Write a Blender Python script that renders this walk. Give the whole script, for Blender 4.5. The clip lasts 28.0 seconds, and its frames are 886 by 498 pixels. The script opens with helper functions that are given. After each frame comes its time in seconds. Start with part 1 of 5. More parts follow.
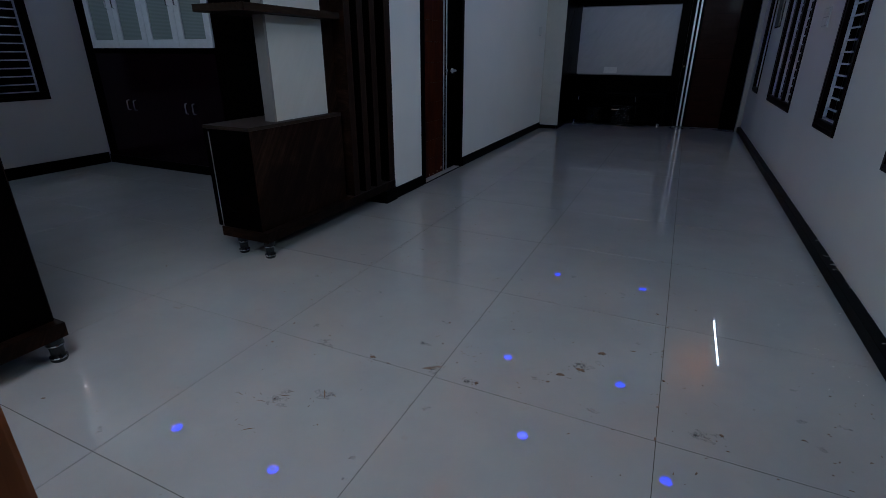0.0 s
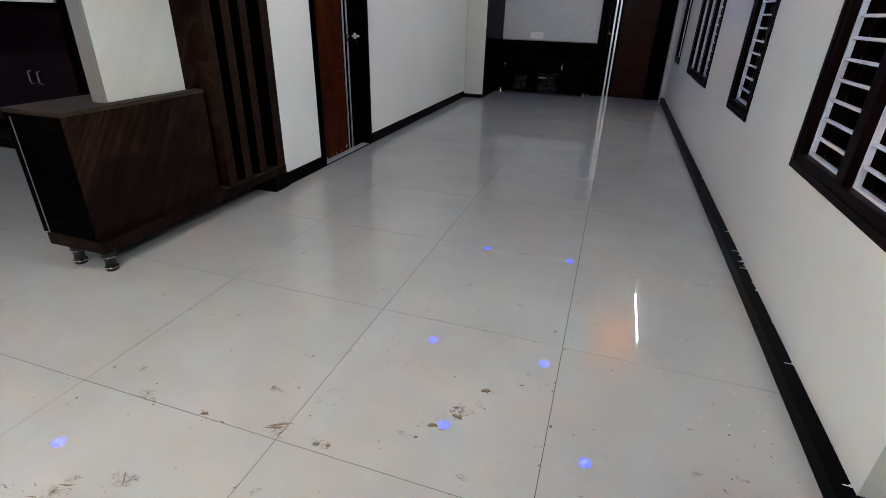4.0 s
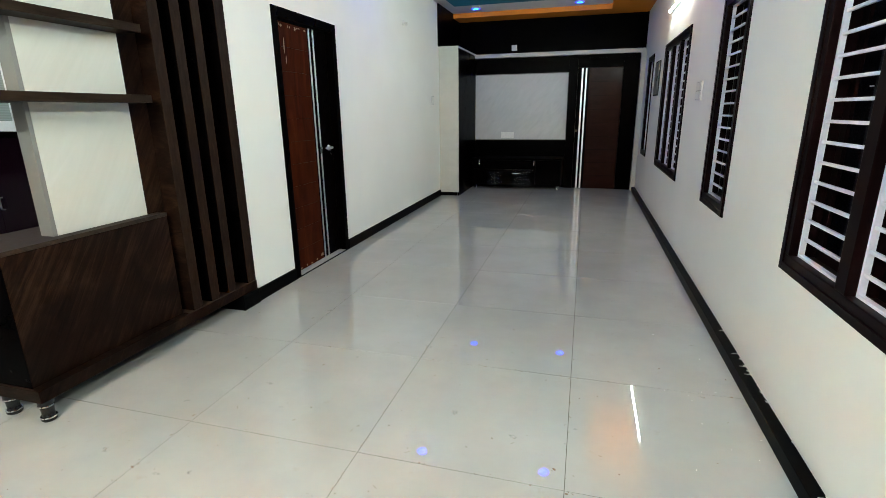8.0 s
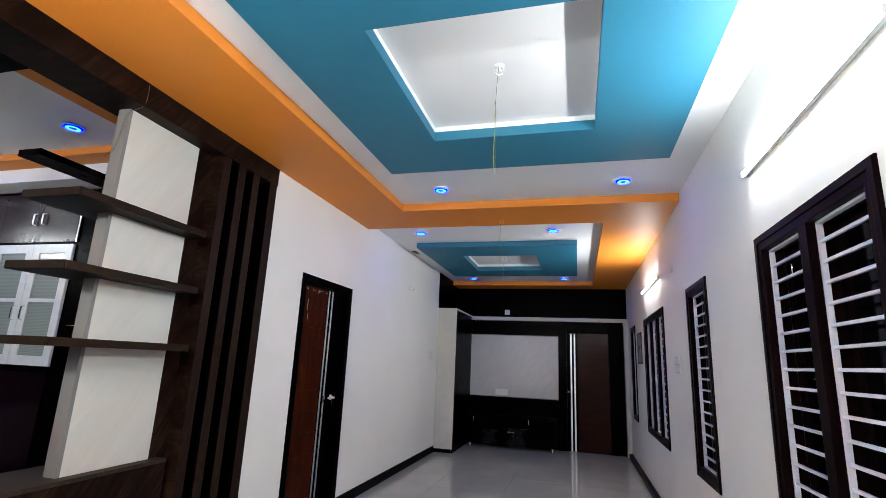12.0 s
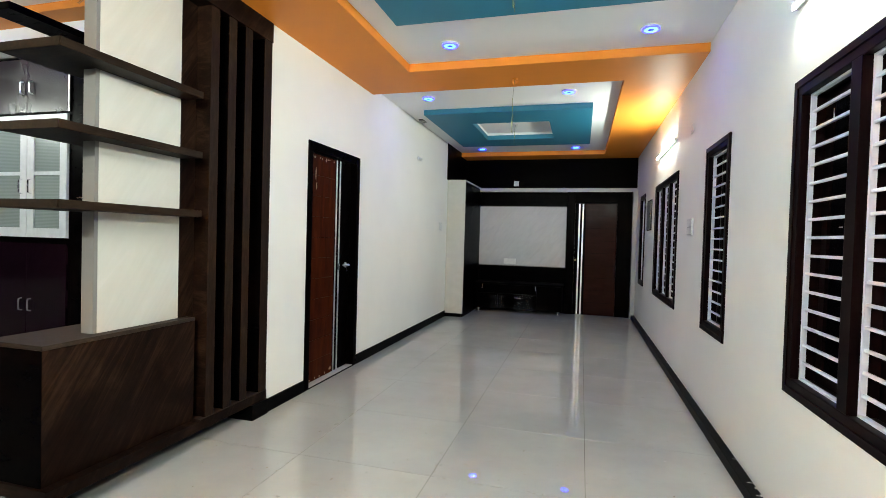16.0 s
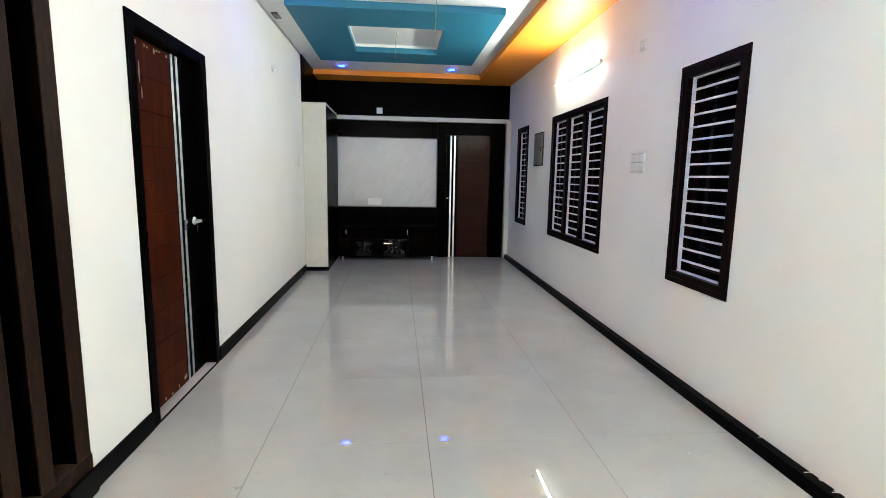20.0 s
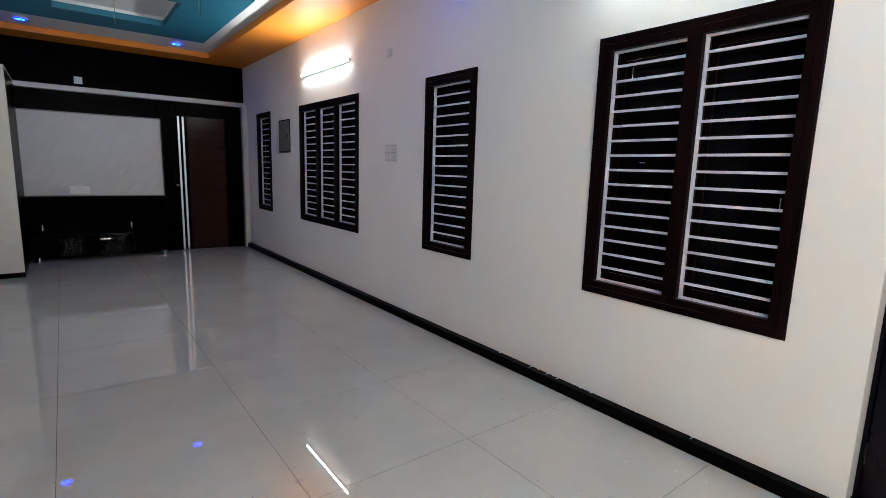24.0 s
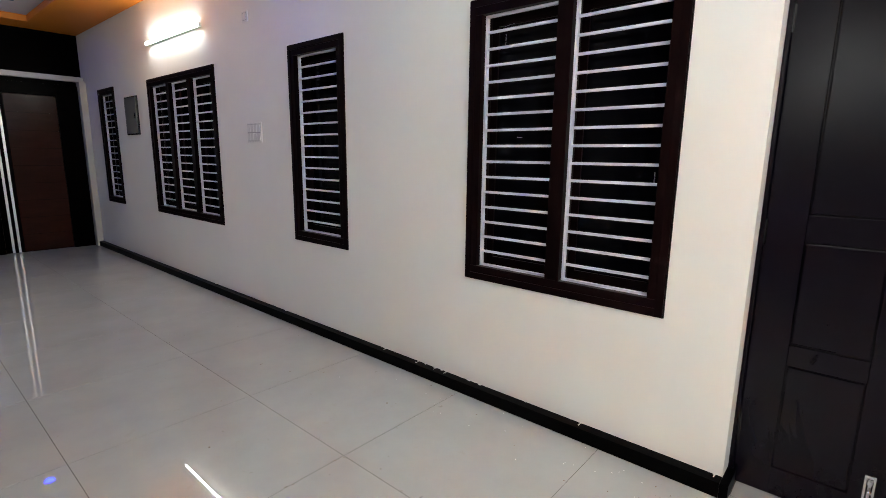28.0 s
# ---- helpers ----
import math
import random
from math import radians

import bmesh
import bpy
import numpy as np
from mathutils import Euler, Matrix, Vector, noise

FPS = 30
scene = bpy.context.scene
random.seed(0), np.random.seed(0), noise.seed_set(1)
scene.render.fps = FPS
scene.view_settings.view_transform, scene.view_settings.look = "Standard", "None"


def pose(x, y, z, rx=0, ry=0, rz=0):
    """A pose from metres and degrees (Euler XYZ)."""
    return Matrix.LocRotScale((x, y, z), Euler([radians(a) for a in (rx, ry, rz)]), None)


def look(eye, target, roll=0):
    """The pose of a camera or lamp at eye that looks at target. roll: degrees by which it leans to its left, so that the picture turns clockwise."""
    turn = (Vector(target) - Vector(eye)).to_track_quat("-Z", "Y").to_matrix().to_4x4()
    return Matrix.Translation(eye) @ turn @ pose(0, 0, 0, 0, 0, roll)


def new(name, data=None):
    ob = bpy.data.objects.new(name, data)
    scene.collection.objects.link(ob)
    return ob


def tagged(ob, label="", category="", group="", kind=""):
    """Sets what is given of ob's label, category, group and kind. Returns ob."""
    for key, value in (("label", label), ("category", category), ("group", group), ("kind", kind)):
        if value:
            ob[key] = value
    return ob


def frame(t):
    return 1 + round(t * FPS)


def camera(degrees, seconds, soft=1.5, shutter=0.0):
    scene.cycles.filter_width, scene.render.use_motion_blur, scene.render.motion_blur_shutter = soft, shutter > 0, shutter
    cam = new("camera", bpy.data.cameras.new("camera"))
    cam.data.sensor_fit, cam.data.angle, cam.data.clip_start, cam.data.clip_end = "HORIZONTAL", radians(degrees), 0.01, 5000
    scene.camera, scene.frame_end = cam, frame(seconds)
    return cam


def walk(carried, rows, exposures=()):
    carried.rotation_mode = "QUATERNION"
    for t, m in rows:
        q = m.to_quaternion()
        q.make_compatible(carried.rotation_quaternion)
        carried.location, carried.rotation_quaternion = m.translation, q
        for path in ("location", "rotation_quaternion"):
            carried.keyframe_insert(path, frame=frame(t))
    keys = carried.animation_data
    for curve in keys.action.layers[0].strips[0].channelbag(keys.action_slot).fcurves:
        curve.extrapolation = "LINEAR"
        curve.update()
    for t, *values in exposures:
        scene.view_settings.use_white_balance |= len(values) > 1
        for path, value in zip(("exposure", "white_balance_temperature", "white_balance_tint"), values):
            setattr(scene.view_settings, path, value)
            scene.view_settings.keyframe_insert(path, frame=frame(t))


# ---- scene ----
cam = camera(84.0, 28.0, soft=0.6)
PATH = [
    (0, (-0.936, -1.713, 1.17), (-1.719, -0.029, 0.428), 0.2),
    (0.5, (-0.906, -1.617, 1.167), (-1.643, 0.073, 0.393), 1.4),
    (1, (-0.876, -1.514, 1.167), (-1.56, 0.182, 0.358), 2.1),
    (1.5, (-0.856, -1.428, 1.178), (-1.486, 0.275, 0.339), 2.7),
    (2, (-0.83, -1.385, 1.182), (-1.43, 0.321, 0.327), 2.7),
    (2.5, (-0.821, -1.358, 1.189), (-1.391, 0.351, 0.321), 2.6),
    (3, (-0.817, -1.312, 1.2), (-1.373, 0.397, 0.321), 2.3),
    (3.5, (-0.81, -1.263, 1.214), (-1.357, 0.45, 0.339), 2.0),
    (5.5, (-0.839, -1.042, 1.265), (-1.398, 0.697, 0.452), 0.4),
    (6, (-0.836, -1.033, 1.285), (-1.381, 0.745, 0.548), -0.2),
    (6.5, (-0.836, -1.022, 1.292), (-1.367, 0.789, 0.628), -0.6),
    (7, (-0.839, -1.006, 1.303), (-1.364, 0.825, 0.693), -0.7),
    (7.5, (-0.841, -0.995, 1.301), (-1.365, 0.847, 0.725), -0.7),
    (8, (-0.842, -0.996, 1.304), (-1.37, 0.857, 0.766), -0.7),
    (8.5, (-0.846, -1.05, 1.307), (-1.374, 0.813, 0.806), -0.8),
    (9, (-0.84, -1.133, 1.319), (-1.368, 0.739, 0.85), -0.8),
    (9.5, (-0.834, -1.173, 1.329), (-1.361, 0.709, 0.903), -0.8),
    (10, (-0.828, -1.193, 1.35), (-1.356, 0.716, 1.074), -0.6),
    (10.5, (-0.83, -1.216, 1.364), (-1.357, 0.711, 1.266), -0.1),
    (11, (-0.828, -1.232, 1.373), (-1.354, 0.696, 1.448), 0.6),
    (11.5, (-0.832, -1.25, 1.373), (-1.356, 0.658, 1.662), 1.7),
    (12, (-0.837, -1.271, 1.372), (-1.358, 0.608, 1.819), 2.6),
    (12.5, (-0.838, -1.283, 1.379), (-1.362, 0.559, 1.955), 3.2),
    (14.5, (-0.825, -1.208, 1.33), (-1.378, 0.607, 1.963), 3.2),
    (15, (-0.836, -1.192, 1.31), (-1.402, 0.675, 1.751), 2.2),
    (15.5, (-0.85, -1.186, 1.275), (-1.413, 0.726, 1.45), 1.7),
    (16, (-0.896, -1.199, 1.284), (-1.437, 0.726, 1.24), 1.6),
    (16.5, (-0.952, -1.092, 1.283), (-1.502, 0.826, 1.144), 1.0),
    (17, (-1.003, -0.916, 1.293), (-1.559, 0.999, 1.134), 1.1),
    (17.5, (-1.147, -0.778, 1.285), (-1.656, 1.147, 1.096), 1.4),
    (18, (-1.31, -0.638, 1.289), (-1.675, 1.315, 1.054), 1.2),
    (18.5, (-1.429, -0.474, 1.282), (-1.656, 1.495, 1.017), 1.1),
    (19, (-1.538, -0.336, 1.298), (-1.668, 1.641, 1.024), 0.9),
    (19.5, (-1.668, -0.226, 1.306), (-1.615, 1.753, 1.02), 1.0),
    (20, (-1.794, -0.156, 1.306), (-1.609, 1.815, 1.016), 1.0),
    (20.5, (-1.882, -0.068, 1.299), (-1.546, 1.881, 1.004), 1.2),
    (21, (-1.946, 0.001, 1.311), (-1.494, 1.927, 1.016), 1.2),
    (21.5, (-2.035, 0.046, 1.318), (-1.446, 1.933, 1.015), 1.3),
    (23.5, (-2.249, -0.302, 1.315), (-1.288, 1.422, 0.993), 1.7),
    (24, (-2.326, -0.37, 1.302), (-1.121, 1.194, 0.985), 1.7),
    (24.5, (-2.395, -0.442, 1.303), (-0.953, 0.906, 0.979), 1.6),
    (25, (-2.414, -0.473, 1.286), (-0.773, 0.622, 0.96), 1.7),
    (25.5, (-2.403, -0.49, 1.273), (-0.639, 0.395, 0.948), 1.8),
    (26, (-2.377, -0.501, 1.278), (-0.559, 0.266, 0.95), 1.7),
    (26.5, (-2.344, -0.477, 1.281), (-0.526, 0.288, 0.952), 1.4),
    (27, (-2.246, -0.41, 1.281), (-0.485, 0.477, 0.948), 0.9),
    (27.5, (-2.116, -0.354, 1.292), (-0.456, 0.705, 0.944), 0.7),
    (28, (-2.019, -0.252, 1.279), (-0.53, 1.031, 0.906), 0.7),
]
EXPOSURES = [
    (0.0, -0.78, 5030, 12),
    (1.0, 0.52, 6230, 10),
    (2.0, 0.74, 6450, 6),
    (3.0, 0.8, 6150, 12),
    (6.0, 1.31, 6250, 11),
    (7.0, 1.54, 6600, 9),
    (8.0, 1.57, 6500, 1),
    (9.0, 1.6, 6280, 11),
    (10.0, 1.66, 6900, 9),
    (11.0, 1.57, 6500, 4),
    (12.0, 1.13, 6280, 18),
    (15.0, 1.54, 6220, 12),
    (16.0, 1.62, 6750, 5),
    (17.0, 1.62, 6600, 2),
    (18.0, 1.77, 6280, 12),
    (19.0, 1.96, 6640, 8),
    (20.0, 1.97, 6650, 6),
    (21.0, 1.78, 6620, 12),
    (24.0, 1.0, 6380, 13),
    (25.0, 1.0, 6320, 8),
    (26.0, 1.2, 6150, 2),
    (27.0, 0.94, 6010, 10),
    (28.0, 1.23, 6730, 14),
]
walk(cam, [(t, look(eye, target, roll)) for t, eye, target, roll in PATH], EXPOSURES)

# ---- world and light ----
world = bpy.data.worlds.new("night")
world.use_nodes = True
world.node_tree.nodes["Background"].inputs[0].default_value = (0.02, 0.03, 0.06, 1)
world.node_tree.nodes["Background"].inputs[1].default_value = 0.15
scene.world = world

TUBE_POWER = 290.0
LED_POWER = 24.0

# ---- materials ----
def nodes_of(name):
    m = bpy.data.materials.new(name)
    m.use_nodes = True
    nt = m.node_tree
    return m, nt, nt.nodes, nt.links, nt.nodes["Principled BSDF"]


def coords(nt, scale=(1, 1, 1), rot=(0, 0, 0)):
    tc = nt.nodes.new("ShaderNodeTexCoord")
    turn = nt.nodes.new("ShaderNodeMapping")
    turn.inputs["Rotation"].default_value = [radians(a) for a in rot]
    nt.links.new(tc.outputs["Object"], turn.inputs["Vector"])
    mp = nt.nodes.new("ShaderNodeMapping")
    mp.inputs["Scale"].default_value = scale
    nt.links.new(turn.outputs["Vector"], mp.inputs["Vector"])
    return mp.outputs["Vector"]


def noise_tex(nt, vec, scale, detail=4, rough=0.6, distort=0.0):
    n = nt.nodes.new("ShaderNodeTexNoise")
    n.inputs["Scale"].default_value = scale
    n.inputs["Detail"].default_value = detail
    n.inputs["Roughness"].default_value = rough
    n.inputs["Distortion"].default_value = distort
    nt.links.new(vec, n.inputs["Vector"])
    return n.outputs["Fac"]


def ramp(nt, fac, stops):
    r = nt.nodes.new("ShaderNodeValToRGB")
    el = r.color_ramp.elements
    while len(el) < len(stops):
        el.new(0.5)
    for e, (p, c) in zip(el, stops):
        e.position, e.color = p, (*c, 1)
    nt.links.new(fac, r.inputs["Fac"])
    return r.outputs["Color"]


def mixed(nt, fac, a, b, mode="MIX"):
    m = nt.nodes.new("ShaderNodeMix")
    m.data_type, m.blend_type = "RGBA", mode
    for sock, v in ((m.inputs[0], fac), (m.inputs[6], a), (m.inputs[7], b)):
        if isinstance(v, (int, float)):
            sock.default_value = v
        elif isinstance(v, tuple):
            sock.default_value = (*v, 1)
        else:
            nt.links.new(v, sock)
    return m.outputs[2]


def spread(nt, fac, lo, hi):
    m = nt.nodes.new("ShaderNodeMapRange")
    m.inputs["To Min"].default_value, m.inputs["To Max"].default_value = lo, hi
    nt.links.new(fac, m.inputs["Value"])
    return m.outputs["Result"]


def bumped(nt, b, fac, strength, distance=0.002):
    n = nt.nodes.new("ShaderNodeBump")
    n.inputs["Strength"].default_value, n.inputs["Distance"].default_value = strength, distance
    nt.links.new(fac, n.inputs["Height"])
    nt.links.new(n.outputs["Normal"], b.inputs["Normal"])


def paint(name, colour, rough=0.5, var=0.06, bump=0.15, big=1.3, spec=0.5):
    m, nt, ns, ln, b = nodes_of(name)
    v = coords(nt)
    large = noise_tex(nt, v, big, 5, 0.55)
    fine = noise_tex(nt, v, 90, 3, 0.6)
    dark = tuple(c * (1 - var) for c in colour)
    light = tuple(min(1, c * (1 + var * 0.6)) for c in colour)
    col = ramp(nt, large, [(0.3, dark), (0.7, light)])
    ln.new(col, b.inputs["Base Color"])
    ln.new(spread(nt, large, rough * 0.85, min(1, rough * 1.15)), b.inputs["Roughness"])
    b.inputs["Specular IOR Level"].default_value = spec
    bumped(nt, b, fine, bump, 0.0015)
    return m


def grained(name, stops, scale=(1, 1, 1), rot=(0, 0, 0), rough=0.35, size=6.0, bump=0.1, coat=0.0, distort=0.6, spec=0.5):
    m, nt, ns, ln, b = nodes_of(name)
    v = coords(nt, scale, rot)
    g = noise_tex(nt, v, size, 8, 0.62, distort)
    v2 = coords(nt)
    big = noise_tex(nt, v2, 1.7, 3)
    col = ramp(nt, g, stops)
    col = mixed(nt, spread(nt, big, 0.0, 0.35), col, stops[0][1])
    ln.new(col, b.inputs["Base Color"])
    ln.new(spread(nt, g, rough * 0.8, rough * 1.25), b.inputs["Roughness"])
    b.inputs["Coat Weight"].default_value = coat
    b.inputs["Specular IOR Level"].default_value = spec
    b.inputs["Coat Roughness"].default_value = 0.08
    bumped(nt, b, g, bump, 0.002)
    return m


def timber(name, dark, mid, light, rough=0.38, knots=0.5, flat=False):
    """Sawn hardwood: broad figure, contour lines and fine fibres, the grain upright or (flat) lying along y."""
    m, nt, ns, ln, b = nodes_of(name)
    info = ns.new("ShaderNodeObjectInfo")
    tc = ns.new("ShaderNodeTexCoord")
    shift = ns.new("ShaderNodeVectorMath")
    shift.operation = "MULTIPLY_ADD"
    ln.new(info.outputs["Random"], shift.inputs[0])
    shift.inputs[1].default_value = (7.3, 5.1, 9.7)
    ln.new(tc.outputs["Object"], shift.inputs[2])

    def stretched(scale):
        mp = ns.new("ShaderNodeMapping")
        mp.inputs["Scale"].default_value = (scale[0], scale[2], scale[1]) if flat else scale
        ln.new(shift.outputs[0], mp.inputs["Vector"])
        return mp.outputs["Vector"]

    figure = noise_tex(nt, stretched((1, 1, 0.06)), 20.0, 7, 0.65, 1.3)
    rings = ns.new("ShaderNodeMath")
    rings.operation = "MULTIPLY"
    ln.new(noise_tex(nt, stretched((1, 1, 0.07)), 5.0, 2, 0.5, 0.3), rings.inputs[0])
    rings.inputs[1].default_value = 52.0
    wave = ns.new("ShaderNodeMath")
    wave.operation = "SINE"
    ln.new(rings.outputs[0], wave.inputs[0])
    fibre = noise_tex(nt, stretched((1, 1, 0.02)), 170, 4, 0.65)
    spots = noise_tex(nt, stretched((1, 1, 0.45)), 7.0, 3, 0.5, 1.2)
    col = ramp(nt, figure, [(0.38, dark), (0.49, mid), (0.60, light)])
    half = ns.new("ShaderNodeMapRange")
    half.inputs["From Min"].default_value, half.inputs["From Max"].default_value = -0.2, 1.0
    half.inputs["To Min"].default_value, half.inputs["To Max"].default_value = 0.0, 0.5
    ln.new(wave.outputs[0], half.inputs["Value"])
    col = mixed(nt, half.outputs["Result"], col, dark)
    col = mixed(nt, spread(nt, ramp(nt, fibre, [(0.42, (0, 0, 0)), (0.62, (1, 1, 1))]), 0.0, 0.5), col, tuple(c * 0.75 for c in mid))
    knot = ramp(nt, spots, [(0.62, (0, 0, 0)), (0.72, (1, 1, 1))])
    col = mixed(nt, spread(nt, knot, 0.0, knots), col, tuple(c * 0.6 for c in dark))
    pale = ramp(nt, spots, [(0.27, (1, 1, 1)), (0.37, (0, 0, 0))])
    col = mixed(nt, spread(nt, pale, 0.0, 0.35), col, tuple(min(1, c * 1.4) for c in light))
    col = mixed(nt, spread(nt, info.outputs["Random"], 0.0, 0.18), col, dark)
    ln.new(col, b.inputs["Base Color"])
    ln.new(spread(nt, figure, rough * 0.8, rough * 1.3), b.inputs["Roughness"])
    bumped(nt, b, fibre, 0.12, 0.001)
    return m


def mottled(name, dark, mid, light, scale, rot, rough, spec, size=5.0):
    """Printed laminate: soft slanting streaks broken up by blotches and fine flecks."""
    m, nt, ns, ln, b = nodes_of(name)
    streak = noise_tex(nt, coords(nt, scale, rot), size, 8, 0.68, 1.1)
    blotch = noise_tex(nt, coords(nt), 3.1, 5, 0.6, 0.5)
    fleck = noise_tex(nt, coords(nt, scale, rot), size * 9, 4, 0.7, 0.2)
    f = ns.new("ShaderNodeMix")
    f.inputs[0].default_value = 0.38
    ln.new(streak, f.inputs[2])
    ln.new(blotch, f.inputs[3])
    col = ramp(nt, f.outputs[0], [(0.38, dark), (0.50, mid), (0.63, light)])
    col = mixed(nt, spread(nt, ramp(nt, fleck, [(0.45, (0, 0, 0)), (0.72, (1, 1, 1))]), 0.0, 0.5), col, dark)
    ln.new(col, b.inputs["Base Color"])
    ln.new(spread(nt, fleck, rough * 0.85, rough * 1.2), b.inputs["Roughness"])
    b.inputs["Specular IOR Level"].default_value = spec
    bumped(nt, b, fleck, 0.18, 0.001)
    return m


def metal(name, colour, rough=0.25):
    m, nt, ns, ln, b = nodes_of(name)
    b.inputs["Metallic"].default_value = 1.0
    v = coords(nt)
    f = noise_tex(nt, v, 60, 4)
    ln.new(ramp(nt, f, [(0.3, tuple(c * 0.8 for c in colour)), (0.7, colour)]), b.inputs["Base Color"])
    ln.new(spread(nt, f, rough * 0.7, rough * 1.3), b.inputs["Roughness"])
    return m


def plain(name, colour, rough=0.5, spec=0.5):
    m, nt, ns, ln, b = nodes_of(name)
    v = coords(nt)
    f = noise_tex(nt, v, 25, 3)
    ln.new(ramp(nt, f, [(0.3, tuple(c * 0.9 for c in colour)), (0.7, colour)]), b.inputs["Base Color"])
    b.inputs["Roughness"].default_value = rough
    b.inputs["Specular IOR Level"].default_value = spec
    return m


def glow(name, colour, power):
    m, nt, ns, ln, b = nodes_of(name)
    b.inputs["Base Color"].default_value = (*colour, 1)
    b.inputs["Emission Color"].default_value = (*colour, 1)
    b.inputs["Emission Strength"].default_value = power
    return m


def clear_film():
    m, nt, ns, ln, b = nodes_of("crumpled clear film")
    b.inputs["Base Color"].default_value = (0.5, 0.5, 0.5, 1)
    b.inputs["Alpha"].default_value = 0.03
    b.inputs["Specular IOR Level"].default_value = 0.9
    f = noise_tex(nt, coords(nt), 30, 4)
    ln.new(spread(nt, f, 0.08, 0.25), b.inputs["Roughness"])
    bumped(nt, b, noise_tex(nt, coords(nt), 45, 4, 0.6, 1.5), 1.0, 0.006)
    return m


def floor_tile():
    m, nt, ns, ln, b = nodes_of("polished vitrified tile")
    tc = nt.nodes.new("ShaderNodeNewGeometry")
    cloud = noise_tex(nt, tc.outputs["Position"], 2.2, 6, 0.6)
    specks = noise_tex(nt, tc.outputs["Position"], 9, 5, 0.7)
    dust = noise_tex(nt, tc.outputs["Position"], 38, 3, 0.7)
    info = nt.nodes.new("ShaderNodeObjectInfo")
    base = ramp(nt, cloud, [(0.3, (0.342, 0.339, 0.322)), (0.7, (0.40, 0.396, 0.376))])
    base = mixed(nt, spread(nt, info.outputs["Random"], 0.0, 0.12), base, (0.30, 0.298, 0.285))
    stain = ramp(nt, specks, [(0.63, (0, 0, 0)), (0.80, (1, 1, 1))])
    base = mixed(nt, spread(nt, stain, 0.0, 0.35), base, (0.30, 0.24, 0.17))
    spots = ramp(nt, dust, [(0.70, (0, 0, 0)), (0.76, (1, 1, 1))])
    base = mixed(nt, spread(nt, spots, 0.0, 0.30), base, (0.22, 0.18, 0.13))
    ln.new(base, b.inputs["Base Color"])
    ln.new(spread(nt, cloud, 0.008, 0.022), b.inputs["Roughness"])
    b.inputs["IOR"].default_value = 1.6
    return m


def streaked_glass():
    m, nt, ns, ln, b = nodes_of("ribbed cabinet glass")
    w = ns.new("ShaderNodeTexWave")
    w.bands_direction = "Z"
    w.inputs["Scale"].default_value = 27
    ln.new(coords(nt), w.inputs["Vector"])
    ln.new(ramp(nt, w.outputs["Fac"], [(0.2, (0.235, 0.275, 0.262)), (0.8, (0.30, 0.345, 0.328))]), b.inputs["Base Color"])
    b.inputs["Roughness"].default_value = 0.15
    bumped(nt, b, w.outputs["Fac"], 0.12, 0.002)
    return m


WALL = paint("off-white wall paint", (0.82, 0.81, 0.76), 0.55, 0.035, 0.14, spec=0.22)
CEIL_WHITE = paint("white ceiling paint", (0.80, 0.80, 0.80), 0.6, 0.02, 0.05)
ORANGE = paint("orange ceiling paint", (0.72, 0.235, 0.028), 0.5, 0.05, 0.05, spec=0.2)
BLUE = paint("teal blue ceiling paint", (0.022, 0.165, 0.26), 0.5, 0.06, 0.05, spec=0.3)
LAMINATE = mottled("dark brown streaked laminate", (0.0022, 0.0009, 0.0006), (0.0086, 0.0038, 0.0023), (0.027, 0.0132, 0.0076),
                   (1, 5.2, 0.42), (34, 0, 0), 0.42, 0.05)
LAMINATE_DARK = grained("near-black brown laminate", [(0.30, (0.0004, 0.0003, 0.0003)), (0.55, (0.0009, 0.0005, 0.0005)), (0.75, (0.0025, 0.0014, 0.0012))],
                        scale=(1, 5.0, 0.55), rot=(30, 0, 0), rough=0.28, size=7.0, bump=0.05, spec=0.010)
MAROON = grained("glossy maroon laminate", [(0.3, (0.0034, 0.0008, 0.0022)), (0.6, (0.0070, 0.0016, 0.0044)), (0.8, (0.0120, 0.0030, 0.0078))],
                 scale=(3, 1, 0.5), rot=(0, 20, 0), rough=0.16, size=5.0, bump=0.03, spec=0.10)
def dusty_gloss():
    m, nt, ns, ln, b = nodes_of("glossy maroon laminate with dusty smears")
    v = coords(nt, (1.2, 1, 0.8), (0, 25, 0))
    g = noise_tex(nt, v, 3.0, 7, 0.65, 0.3)
    smear = ramp(nt, g, [(0.46, (0, 0, 0)), (0.74, (1, 1, 1))])
    base = ramp(nt, noise_tex(nt, coords(nt), 2.5, 4), [(0.3, (0.0085, 0.0016, 0.0072)), (0.7, (0.018, 0.0040, 0.0150))])
    ln.new(mixed(nt, spread(nt, smear, 0.0, 0.16), base, (0.085, 0.062, 0.078)), b.inputs["Base Color"])
    ln.new(spread(nt, smear, 0.20, 0.36), b.inputs["Roughness"])
    b.inputs["Specular IOR Level"].default_value = 0.28
    bumped(nt, b, g, 0.03, 0.002)
    return m


